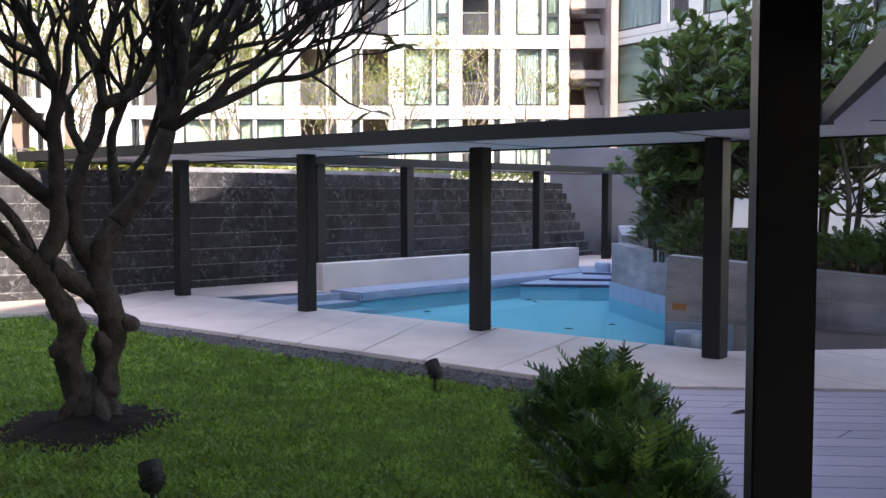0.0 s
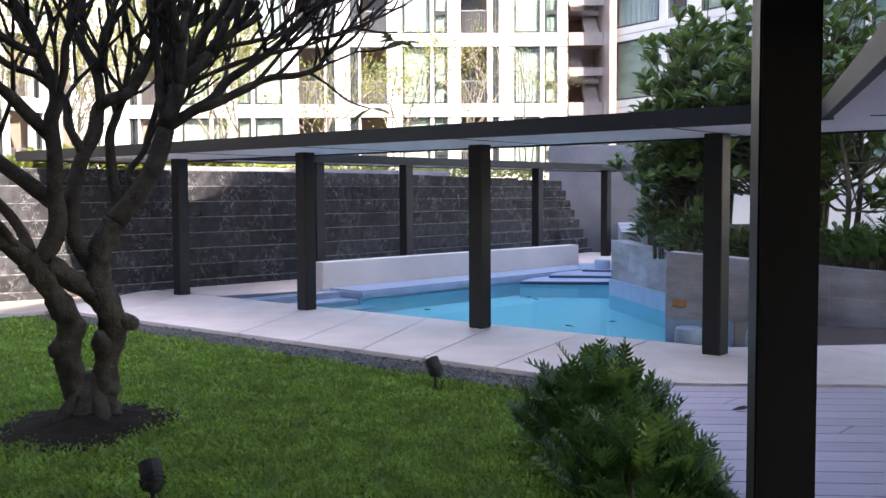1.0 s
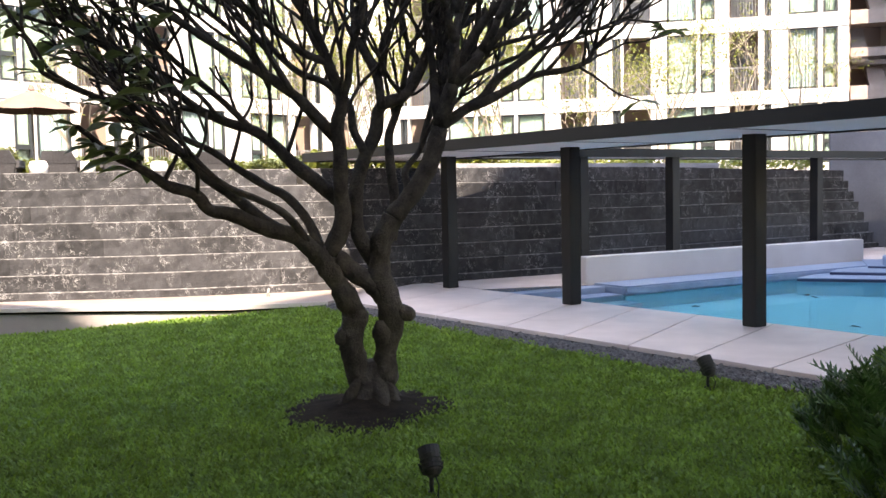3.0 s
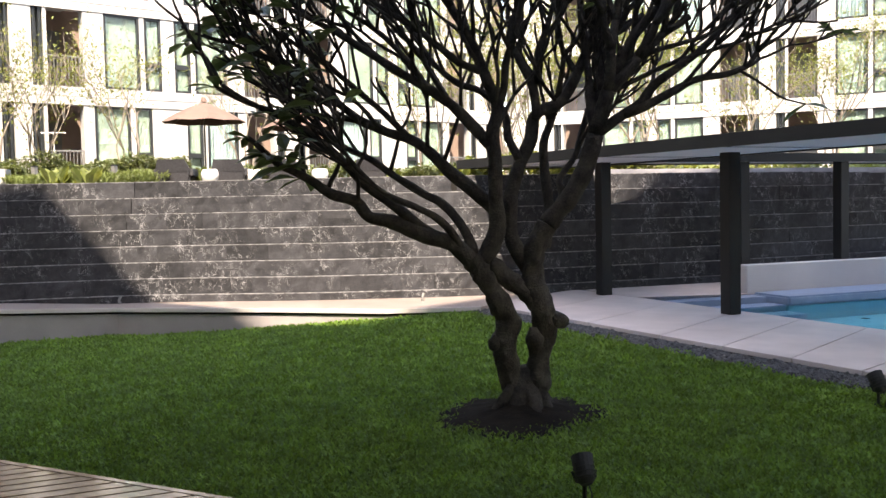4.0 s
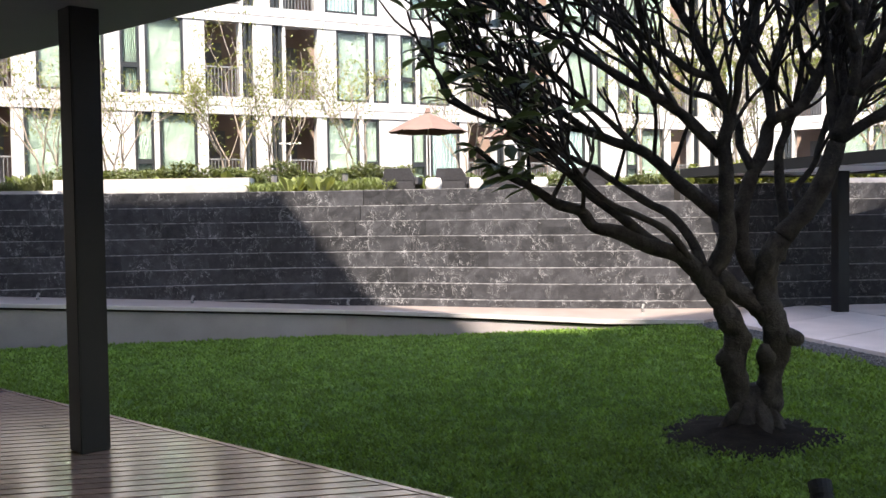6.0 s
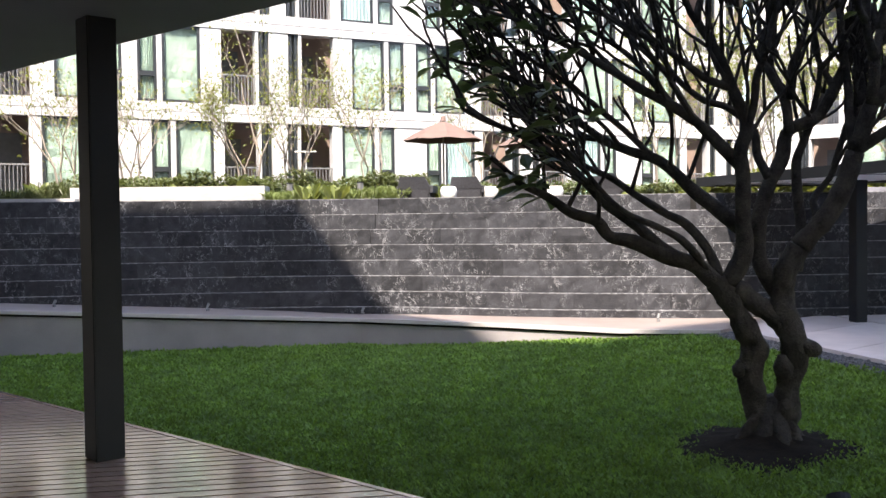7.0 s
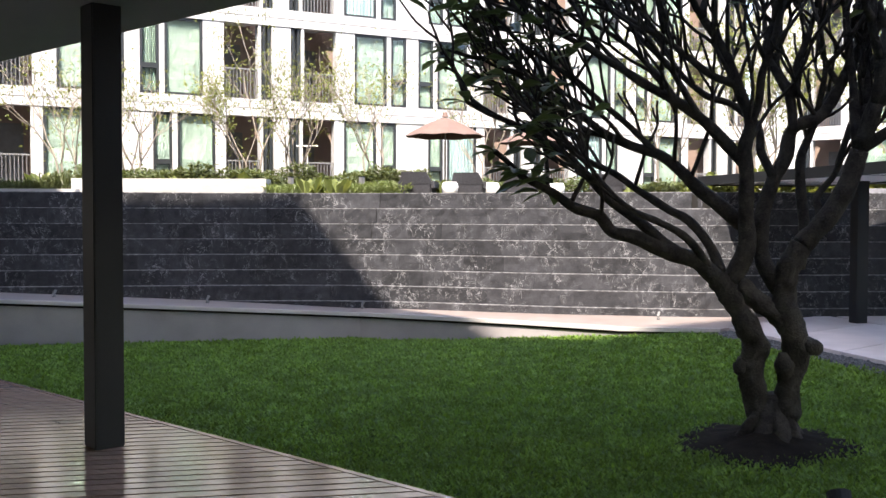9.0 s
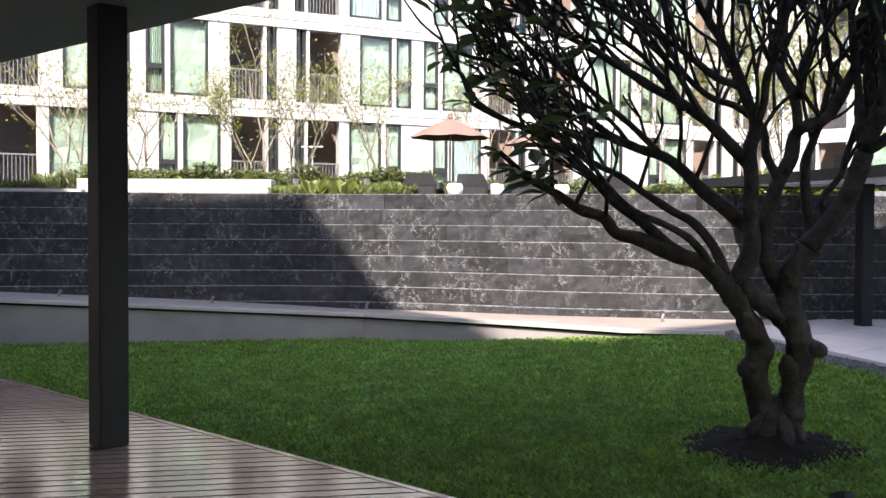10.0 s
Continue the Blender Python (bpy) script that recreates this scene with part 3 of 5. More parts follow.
def thing_window(b, a, c, z0, z1, y, kind, pick):
    bm = bmesh.new()
    t = 0.085
    y -= 0.085
    box(bm, a, y, z0, a + t, y + 0.1, z1)
    box(bm, c - t, y, z0, c, y + 0.1, z1)
    box(bm, a + t, y, z0, c - t, y + 0.1, z0 + t)
    box(bm, a + t, y, z1 - t, c - t, y + 0.1, z1)
    if kind == "narrow":
        zm = lerp(z0, z1, 0.36)
        box(bm, a + t, y, zm - 0.08, c - t, y + 0.1, zm + 0.08)
    w = part("window", bm, M_FRAME, b)
    g = part("pane", boxed(a + t, y + 0.03, z0 + t, c - t, y + 0.04, z1 - t), M_GLASS, w)
    g.visible_shadow = False
    # a creased or pleated curtain close behind the glass
    rnd = random.Random(int(a * 31 + z0 * 17))
    pleat = pick == 1
    n, rows = (26, 2) if pleat else (9, 10)
    bm = bmesh.new()
    grid = []
    for i in range(n + 1):
        x = lerp(a + 0.02, c - 0.02, i / n)
        col = []
        for j in range(rows + 1):
            z = lerp(z0, z1, j / rows)
            d = 0.03 * math.sin(i * 2.2) + 0.012 * rnd.uniform(-1, 1) if pleat else 0.05 * noise.noise((x * 1.7, z * 2.6, a)) + 0.012 * rnd.uniform(-1, 1)
            col.append(bm.verts.new((x, y + 0.13 + d, z)))
        grid.append(col)
    for i in range(n):
        for j in range(rows):
            bm.faces.new((grid[i][j], grid[i + 1][j], grid[i + 1][j + 1], grid[i][j + 1]))
    part("curtain", bm, M_TEAL if pleat and kind == "wide" else M_CURTAIN, w)
    return w


def unit(u, flip=False):
    """One flat's openings, 4.87 m wide: balcony by its louvres, then a wide and a narrow window."""
    cells = [("louver", 0.06, 0.42), ("balcony", 0.52, 1.65), ("wide", 2.32, 3.52), ("narrow", 3.68, 4.27)]
    if flip:
        return [(k, u + 4.87 - b, u + 4.87 - a, 1) for k, a, b in cells]
    return [(k, u + a, u + b, -1) for k, a, b in cells]


cells = []
for i in range(-3, 4):
    base = 8.8 + 9.53 * i
    for fl, u in ((True, base - 5.4), (False, base)):
        cells += unit(u + 30, fl)
LP, LD = Vector((-27.8, 13.9)), Vector((6.24, 13.0)).normalized()
LEFT_LEN = 60.6
cells = [c for c in cells if c[1] > 0.3 and c[2] < LEFT_LEN - 0.3]
facade("apartment_wing", "white five-storey apartment block with tall windows and balconies", tuple(LP - LD * 30), tuple(LP + LD * (LEFT_LEN - 30)), cells, 5)
cells = []
for base in (10.5, 0.97):
    for fl, u in ((True, base - 5.4), (False, base)):
        cells += unit(u, fl)
cells += [("balcony", 15.33, 16.47, -1), ("louver", 16.7, 16.98, -1), ("wide", 17.62, 18.75, -1), ("narrow", 18.93, 19.5, -1)]
cells = [c for c in cells if c[1] > 0.3] 
facade("apartment_wing", "white five-storey apartment block in full sun", (-14.5, 41.5), (5.4, 41.5), [c for c in cells if c[2] < 19.8], 5, stepped=False)
RW0, RW1 = (7.0, 41.2), (18.0, 24.9)
cells = [("wide", 0.54, 3.06, 1), ("balcony", 3.45, 4.5, 1), ("wide", 5.2, 7.4, 1), ("narrow", 7.7, 8.4, 1), ("balcony", 9.0, 10.2, 1), ("wide", 10.8, 12.0, 1), ("narrow", 12.2, 12.8, 1), ("narrow", 13.2, 13.8, 1), ("wide", 14.2, 16.0, 1), ("balcony", 16.6, 18.0, 1)]
facade("apartment_wing", "white apartment block in shade beside the pool garden", RW0, RW1, cells, 4, depth=6, stepped=False)

# Open stair between the two wings
stair = thing("stair_tower", "open concrete stair tower in shade between the wings", "building")
part("back_wall", boxed(5.4, 44.2, -0.5, 7.4, 44.4, 18), M_BROWN, stair)
part("side_wall", boxed(5.42, 41.9, -0.5, 5.5, 44.2, 18), M_BROWN, stair)
part("side_wall", boxed(7.0, 40.2, -0.5, 7.3, 44.2, 18), M_COPING, stair)
for k in range(9):
    z = SLAB + 1.5 * k
    part("landing", boxed(5.5, 41.7 if k % 2 == 0 else 43.0, z - 0.2, 7.0, 43.0 if k % 2 == 0 else 44.2, z), M_COPING, stair)
    part("parapet", boxed(5.5, 41.7, z + 0.0, 7.0, 41.78, z + 0.35), M_COPING, stair)
    x0, x1 = (5.6, 6.2) if k % 2 else (6.3, 6.95)
    prof = [(42.0, z - 0.2), (42.0, z + 0.19)]
    for j in range(1, 8):
        prof += [(42.0 + 0.225 * j, z + 0.19 * j), (42.0 + 0.225 * j, z + 0.19 * (j + 1))]
    prof += [(43.8, z + 1.52), (43.8, z + 1.2)]
    bm = bmesh.new()
    va, vb = [bm.verts.new((x0, y, zz)) for y, zz in prof], [bm.verts.new((x1, y, zz)) for y, zz in prof]
    bm.faces.new(va)
    bm.faces.new(vb[::-1])
    for j in range(len(prof)):
        jj = (j + 1) % len(prof)
        bm.faces.new((va[j], va[jj], vb[jj], vb[j]))
    part("stair_flight", bm, M_COPING, stair)

# Unseen blocks over and behind the arcade, added to shade the court
def shade_block(name, poly, top):
    tagged(part(name, prism(poly, 3.25, top), M_WHITE), "unseen white block added to shade the court", "building", kind="structure")


def blocker_point(p, h):
    """Where a blocker's top corner at height h stands whose shadow falls on p; in plan."""
    at = Vector(p) + TO_SUN * ((h - p[2]) / TO_SUN.z)
    return Vector((at.x, at.y))


# unseen low block, added to keep sky and sun off the near lawn
bm = prism([(-29.8, 5.1), (11.8, 3.0), (11.8, -13.8), (-29.8, -13.8)], 3.2, 10.15)
tagged(part("shade_block_middle", bm, M_WHITE), "unseen white block added to shade the court", "building", kind="structure")
# unseen tall blocks, cornered by where their shadow edges cross the wall
sunward = Vector((TO_SUN.x, TO_SUN.y)).normalized() * 9
k0 = blocker_point((-12.75, 11.62, 2.06), 18.2)
k1 = blocker_point((-11.1, 12.4, 0.0), 18.2)
run, west = (k1 - k0).normalized(), Vector((-0.687, -0.727))
shade_block("shade_block_west", [tuple(v) for v in (k0 + west * 16, k0 + west * 16 + sunward, k0 + run * 14 + sunward, k0 + run * 14, k0)], 18.2)
k0 = blocker_point((-3.98, 16.93, 1.97), 32.8)
k1 = blocker_point((-5.7, 14.85, 0.0), 32.8)
run = (k0 - k1).normalized()
side = Vector((run.y, -run.x)) * 9
shade_block("shade_block_east", [tuple(v) for v in (k0 + run * 20, k0 - run * 14, k0 - run * 14 + side, k0 + run * 20 + side)], 32.8)


# ---- clipping in plan ----
def clip(poly, px, py, nx, ny):
    """The part of a convex polygon on the side of (px, py) that (nx, ny) points to."""
    out = []
    for i in range(len(poly)):
        a, b = poly[i], poly[(i + 1) % len(poly)]
        da = (a[0] - px) * nx + (a[1] - py) * ny
        db = (b[0] - px) * nx + (b[1] - py) * ny
        if da >= 0:
            out.append(a)
        if (da >= 0) != (db >= 0):
            k = da / (da - db)
            out.append((lerp(a[0], b[0], k), lerp(a[1], b[1], k)))
    return out


def inset_top(poly, z0, z1, e=0.006):
    """A slab with a small chamfer round its top."""
    bm = bmesh.new()
    c = Vector((sum(p[0] for p in poly) / len(poly), sum(p[1] for p in poly) / len(poly)))
    lo = [bm.verts.new((x, y, z0)) for x, y in poly]
    mi = [bm.verts.new((x, y, z1 - e)) for x, y in poly]
    hi = []
    for x, y in poly:
        d = Vector((x, y)) - c
        d = d - d.normalized() * e * 1.4
        hi.append(bm.verts.new((c.x + d.x, c.y + d.y, z1)))
    n = len(poly)
    for ra, rb in ((lo, mi), (mi, hi)):
        for i in range(n):
            bm.faces.new((ra[i], ra[(i + 1) % n], rb[(i + 1) % n], rb[i]))
    bm.faces.new(hi)
    return bm


# ---- frangipani ----
TREE_AT = Vector((-2.5, 7.02, -0.1))
TU, TW = Vector((0.882, 0.471, 0)), Vector((-0.471, 0.882, 0))


def tp(u, v, w=0.0):
    return TREE_AT + TU * u + TW * w + Vector((0, 0, v))


def spline(pts, n=5):
    """Points on a smooth curve through pts."""
    P = [Vector(p) for p in pts]
    P = [P[0] * 2 - P[1]] + P + [P[-1] * 2 - P[-2]]
    out = []
    for i in range(1, len(P) - 2):
        for k in range(n):
            t = k / n
            a, b, c, d = P[i - 1], P[i], P[i + 1], P[i + 2]
            out.append(0.5 * ((2 * b) + (c - a) * t + (2 * a - 5 * b + 4 * c - d) * t * t + (3 * b - a - 3 * c + d) * t ** 3))
    out.append(P[-2])
    return out


def frangipani():
    rnd = random.Random(5)
    tree = thing("frangipani_tree", "nearly leafless twin-trunked frangipani with dark knobbly bark, on the lawn", "tree")
    tips = []

    def limb(bm, pts, r0, r1, n=9, knobs=0.0):
        c = spline(pts)
        m = len(c) - 1
        rad = [lerp(r0, r1, i / m) * (1 + knobs * (noise.noise(p * 6) + 0.5 * noise.noise(p * 15))) for i, p in enumerate(c)]
        c = [p + Vector((noise.noise(p * 4), noise.noise(p * 4 + Vector((9, 0, 0))), 0)) * r0 * 0.25 for p in c]
        tube(bm, c, rad, n)
        return c

    def rough(bm):
        bmesh.ops.subdivide_edges(bm, edges=bm.edges[:], cuts=1, use_grid_fill=True)
        for v in bm.verts:
            v.co += noise.noise_vector(v.co * 5) * 0.03 + noise.noise_vector(v.co * 14) * 0.017 + noise.noise_vector(v.co * 31) * 0.007

    bm = bmesh.new()
    limb(bm, [tp(-0.13, -0.12)] + [tp(-0.18, 0.03, 0), tp(-0.19, 0.18, 0), tp(-0.22, 0.38, 0), tp(-0.25, 0.58, 0), tp(-0.24, 0.78, 0), tp(-0.32, 0.95, 0), tp(-0.41, 1.12, 0), tp(-0.49, 1.23, 0)], 0.108, 0.078, 16, 0.12)
    tube(bm, [tp(-0.3, 0.6), tp(-0.35, 0.56, -0.03), tp(-0.36, 0.52, -0.03)], [0.08, 0.06, 0.03], 8)
    rough(bm)
    part("trunk", bm, M_BARK, tree, smooth=True)
    bm = bmesh.new()
    limb(bm, [tp(-0.09, -0.12)] + [tp(-0.05, 0.02, 0), tp(-0.04, 0.18, 0), tp(0.01, 0.38, 0), tp(0.04, 0.58, 0), tp(0.06, 0.78, 0), tp(0.01, 0.95, 0), tp(-0.03, 1.15, 0), tp(0.01, 1.35, 0), tp(0.09, 1.5, 0)], 0.108, 0.078, 16, 0.12)
    tube(bm, spline([tp(-0.38, 1.18, 0), tp(-0.23, 1.09, 0), tp(-0.08, 0.98, 0), tp(-0, 0.87, 0)], 3), [0.07, 0.075, 0.075, 0.075, 0.075, 0.075, 0.075, 0.075, 0.07, 0.06], 10)
    tube(bm, [tp(0.1, 0.76), tp(0.2, 0.76), tp(0.24, 0.75)], [0.1, 0.065, 0.03], 8)
    tube(bm, [tp(0.0, 0.52), tp(-0.05, 0.62, -0.07), tp(-0.06, 0.7, -0.06)], [0.09, 0.07, 0.04], 8)
    tube(bm, [tp(-0.11, -0.1), tp(-0.11, 0.2), tp(-0.11, 0.4)], [0.17, 0.13, 0.06], 14)
    for a in range(8):
        b = a * 0.79 + 0.3
        tube(bm, [tp(-0.11, 0.3), tp(-0.11 + 0.2 * math.cos(b), 0.06, 0.2 * math.sin(b)), tp(-0.11 + 0.36 * math.cos(b), -0.08, 0.36 * math.sin(b))], [0.09, 0.06, 0.02], 7)
    tube(bm, spline([tp(-0.2, 0.3), tp(-0.28, 0.16, -0.1), tp(-0.4, 0.04, -0.16)], 3), [0.06, 0.05, 0.045, 0.045, 0.04, 0.035, 0.02], 7)
    rough(bm)
    part("trunk", bm, M_BARK, tree, smooth=True)

    # each limb: its line, its thickness at both ends, and where side runs of twigs leave it
    LIMBS = []
    LIMBS.append(([tp(-0.49, 1.23, 0), tp(-0.67, 1.37, -0.03), tp(-0.87, 1.44, -0.06), tp(-1.12, 1.55, -0.09), tp(-1.29, 1.59, -0.12), tp(-1.4, 1.71, -0.16), tp(-1.57, 1.77, -0.19), tp(-1.73, 1.88, -0.22), tp(-1.9, 1.97, -0.25)], 0.082, 0.03))
    LIMBS.append(([tp(-0.73, 1.38, 0), tp(-0.91, 1.51, -0.04), tp(-1.12, 1.69, -0.09), tp(-1.31, 1.83, -0.13), tp(-1.49, 2.03, -0.17), tp(-1.7, 2.2, -0.21), tp(-1.91, 2.34, -0.26), tp(-2.07, 2.41, -0.3)], 0.055, 0.026))
    LIMBS.append(([tp(-0.47, 1.27, 0.03), tp(-0.57, 1.49, 0.07), tp(-0.72, 1.68, 0.11), tp(-0.87, 1.76, 0.15), tp(-1.08, 1.9, 0.18), tp(-1.27, 2.04, 0.22), tp(-1.49, 2.15, 0.26), tp(-1.65, 2.29, 0.3)], 0.05, 0.022))
    LIMBS.append(([tp(-0.58, 1.34, -0.05), tp(-0.75, 1.55, -0.14), tp(-0.95, 1.66, -0.23), tp(-1.16, 1.76, -0.32), tp(-1.35, 1.93, -0.41), tp(-1.46, 2.08, -0.5)], 0.036, 0.018))
    LIMBS.append(([tp(-0.31, 1.63, 0.05), tp(-0.48, 1.78, 0.07), tp(-0.65, 1.92, 0.09), tp(-0.8, 2.07, 0.11), tp(-0.95, 2.18, 0.12), tp(-1.15, 2.25, 0.14), tp(-1.35, 2.35, 0.16), tp(-1.55, 2.51, 0.18), tp(-1.77, 2.65, 0.2)], 0.066, 0.026))
    LIMBS.append(([tp(-0.33, 2.11, 0), tp(-0.48, 2.27, -0.05), tp(-0.66, 2.43, -0.1), tp(-0.83, 2.55, -0.15), tp(-1.02, 2.65, -0.2), tp(-1.23, 2.78, -0.25), tp(-1.43, 2.91, -0.3), tp(-1.67, 3.03, -0.35)], 0.058, 0.024))
    LIMBS.append(([tp(-0.42, 1.2, 0), tp(-0.32, 1.44, -0.01), tp(-0.31, 1.73, -0.03), tp(-0.32, 1.99, -0.04), tp(-0.32, 2.2, -0.05), tp(-0.3, 2.4, -0.06), tp(-0.39, 2.67, -0.08), tp(-0.48, 2.91, -0.09), tp(-0.63, 3.16, -0.1)], 0.082, 0.036))
    LIMBS.append(([tp(-0.3, 2.35, -0.05), tp(-0.25, 2.54, -0.11), tp(-0.24, 2.74, -0.17), tp(-0.17, 2.94, -0.24), tp(-0.12, 3.17, -0.3)], 0.04, 0.026))
    LIMBS.append(([tp(-0.05, 1.15, 0.06), tp(-0.19, 1.42, 0.08), tp(-0.17, 1.73, 0.1), tp(-0.12, 1.95, 0.12), tp(-0.01, 2.17, 0.14), tp(0.04, 2.37, 0.17), tp(0.26, 2.47, 0.19), tp(0.38, 2.7, 0.21), tp(0.52, 2.96, 0.23), tp(0.73, 3.23, 0.25)], 0.075, 0.04))
    LIMBS.append(([tp(-0.11, 2.01, 0.1), tp(-0.18, 2.19, 0.17), tp(-0.21, 2.4, 0.23), tp(-0.38, 2.57, 0.3), tp(-0.57, 2.65, 0.37), tp(-0.77, 2.84, 0.43), tp(-0.9, 3.08, 0.5)], 0.045, 0.022))
    LIMBS.append(([tp(0.03, 2.34, 0.1), tp(0.02, 2.59, 0.16), tp(-0.07, 2.79, 0.22), tp(-0.14, 2.99, 0.29), tp(-0.08, 3.22, 0.35)], 0.046, 0.026))
    LIMBS.append(([tp(0.05, 2.6, 0.12), tp(0.06, 2.85, 0.15), tp(0.14, 3.05, 0.17), tp(0.21, 3.27, 0.2)], 0.034, 0.022))
    LIMBS.append(([tp(0.09, 1.32, 0.1), tp(0.13, 1.59, 0.13), tp(0.11, 1.85, 0.16), tp(0.1, 2.11, 0.19), tp(0.16, 2.28, 0.22), tp(0.23, 2.48, 0.25)], 0.05, 0.034))
    LIMBS.append(([tp(0.16, 1.52, 0.1), tp(0.24, 1.72, 0.15), tp(0.23, 1.86, 0.2), tp(0.36, 2.03, 0.25), tp(0.44, 2.26, 0.3), tp(0.5, 2.42, 0.35)], 0.038, 0.026))
    LIMBS.append(([tp(0.09, 1.5, 0), tp(0.15, 1.57, 0), tp(0.29, 1.74, 0), tp(0.41, 1.97, 0), tp(0.49, 2.19, 0)], 0.098, 0.078))
    LIMBS.append(([tp(0.48, 2.15, 0), tp(0.46, 2.41, 0.07), tp(0.46, 2.66, 0.15), tp(0.44, 2.98, 0.22), tp(0.43, 3.29, 0.3)], 0.046, 0.03))
    LIMBS.append(([tp(0.49, 2.19, 0), tp(0.51, 2.34, -0.02), tp(0.55, 2.5, -0.03), tp(0.65, 2.7, -0.05), tp(0.76, 2.91, -0.07), tp(0.9, 3.08, -0.08), tp(1.04, 3.23, -0.1)], 0.058, 0.034))
    LIMBS.append(([tp(0.49, 2.19, 0), tp(0.67, 2.32, 0.01), tp(0.86, 2.44, 0.03), tp(0.96, 2.57, 0.04), tp(1.14, 2.7, 0.06), tp(1.32, 2.83, 0.07), tp(1.55, 3.04, 0.09), tp(1.76, 3.22, 0.1)], 0.05, 0.026))
    LIMBS.append(([tp(0.7, 2.34, 0), tp(0.87, 2.4, -0.02), tp(1.06, 2.5, -0.05), tp(1.27, 2.6, -0.07), tp(1.48, 2.63, -0.1), tp(1.64, 2.69, -0.12), tp(1.71, 2.79, -0.15)], 0.045, 0.02))
    LIMBS.append(([tp(0.65, 2.69, -0.03), tp(0.76, 2.74, -0.08), tp(0.92, 2.81, -0.14), tp(1.12, 2.86, -0.19), tp(1.31, 2.92, -0.25), tp(1.48, 3.06, -0.3)], 0.028, 0.016))
    LIMBS.append(([tp(1.57, 2.66, -0.12), tp(1.71, 2.57, -0.15), tp(1.89, 2.44, -0.17), tp(2.07, 2.38, -0.2)], 0.014, 0.007))
    LIMBS.append(([tp(-0.39, 2.67, -0.08), tp(-0.59, 2.74, -0.15), tp(-0.76, 2.86, -0.23), tp(-0.93, 2.98, -0.3), tp(-1.14, 3.09, -0.38), tp(-1.34, 3.2, -0.45)], 0.034, 0.02))
    LIMBS.append(([tp(-0.83, 2.55, -0.15), tp(-0.97, 2.76, -0.09), tp(-1.14, 2.95, -0.02), tp(-1.31, 3.09, 0.04), tp(-1.53, 3.24, 0.1)], 0.03, 0.018))
    LIMBS.append(([tp(-0.95, 2.18, 0.12), tp(-1.15, 2.38, 0.08), tp(-1.34, 2.54, 0.03), tp(-1.53, 2.71, -0.01), tp(-1.74, 2.85, -0.06), tp(-1.95, 2.99, -0.1)], 0.032, 0.018))
    LIMBS.append(([tp(-0.66, 2.43, -0.1), tp(-0.79, 2.68, 0), tp(-0.89, 2.87, 0.1), tp(-1.08, 3.08, 0.2), tp(-1.21, 3.28, 0.3)], 0.032, 0.018))
    LIMBS.append(([tp(0.55, 2.5, -0.03), tp(0.74, 2.58, 0.02), tp(1, 2.7, 0.06), tp(1.24, 2.79, 0.11), tp(1.48, 2.86, 0.16), tp(1.71, 2.93, 0.2), tp(2, 3.06, 0.25)], 0.026, 0.014))
    LIMBS.append(([tp(0.37, 2.69, 0.2), tp(0.29, 2.88, 0.27), tp(0.25, 3.07, 0.33), tp(0.33, 3.26, 0.4)], 0.03, 0.02))

    def grow(bm, p, d, length, r, level):
        """One forking run of stubby, curving twigs."""
        q = p
        pts, rad = [p], [r]
        bend = Vector((rnd.uniform(-1, 1), rnd.uniform(-1, 1), rnd.uniform(-0.6, 0.8))) * 0.8
        for k in range(4):
            d = (d + bend * (0.32 if k < 2 else -0.2) + Vector((0, 0, 0.05))).normalized()
            q = q + d * (length / 4)
            pts.append(q)
            rad.append(r * (1 - 0.07 * (k + 1)) * (1.12 if k == 3 else 1.0))
        u, v = (q - TREE_AT).dot(TU), q.z - TREE_AT.z
        if u < -1.95 - 0.5 * max(v - 1.9, 0) - 0.25 * rnd.random() or v < 1.75 - 0.2 * (u + 2.2):
            tips.append((p, d))
            return
        tube(bm, pts, rad, 6 if level < 4 else 5)
        if level >= 6 or (level >= 5 and rnd.random() < 0.6):
            tips.append((q, d))
            return
        n = 2 if rnd.random() < 0.82 else 3
        ax = d.orthogonal().normalized()
        start = rnd.uniform(0, math.tau)
        for k in range(n):
            side = (Matrix.Rotation(start + k * math.tau / n, 3, d) @ ax)
            away = (q - tp(0, 1.7)).normalized()
            nd = (d + side * rnd.uniform(0.35, 0.7) + away * 0.3).normalized()
            grow(bm, q, nd, length * rnd.uniform(0.68, 0.95), max(r * 0.78, 0.0085), level + 1)

    for pts, a, b in LIMBS:
        bm = bmesh.new()
        c = limb(bm, pts, a * 0.88, b * 0.88, 10, 0.16)
        d = (c[-1] - c[-4]).normalized()
        if b < 0.01:
            tips.append((c[-1], d))
            part("limb", bm, M_BARK, tree, smooth=True)
            continue
        right = (c[-1] - TREE_AT).dot(TU) > 1.2
        ax = d.orthogonal().normalized()
        for k in range(3 if right else 2):
            side = Matrix.Rotation(k * math.tau / (3 if right else 2) + 0.6, 3, d) @ ax
            grow(bm, c[-1], (d + side * 0.45).normalized(), 0.44 if right else 0.36, b * 0.85, 2 if b > 0.02 else 4)
        size = (c[0] - c[-1]).length
        end_u, end_z = (c[-1] - TREE_AT).dot(TU), c[-1].z
        if end_u < -1.6 and end_z < 2.1:
            for k in range(9):
                tips.append((c[-1 - k % 5] + Vector((rnd.uniform(-0.12, 0.12), rnd.uniform(-0.12, 0.12), rnd.uniform(-0.03, 0.12))), d))
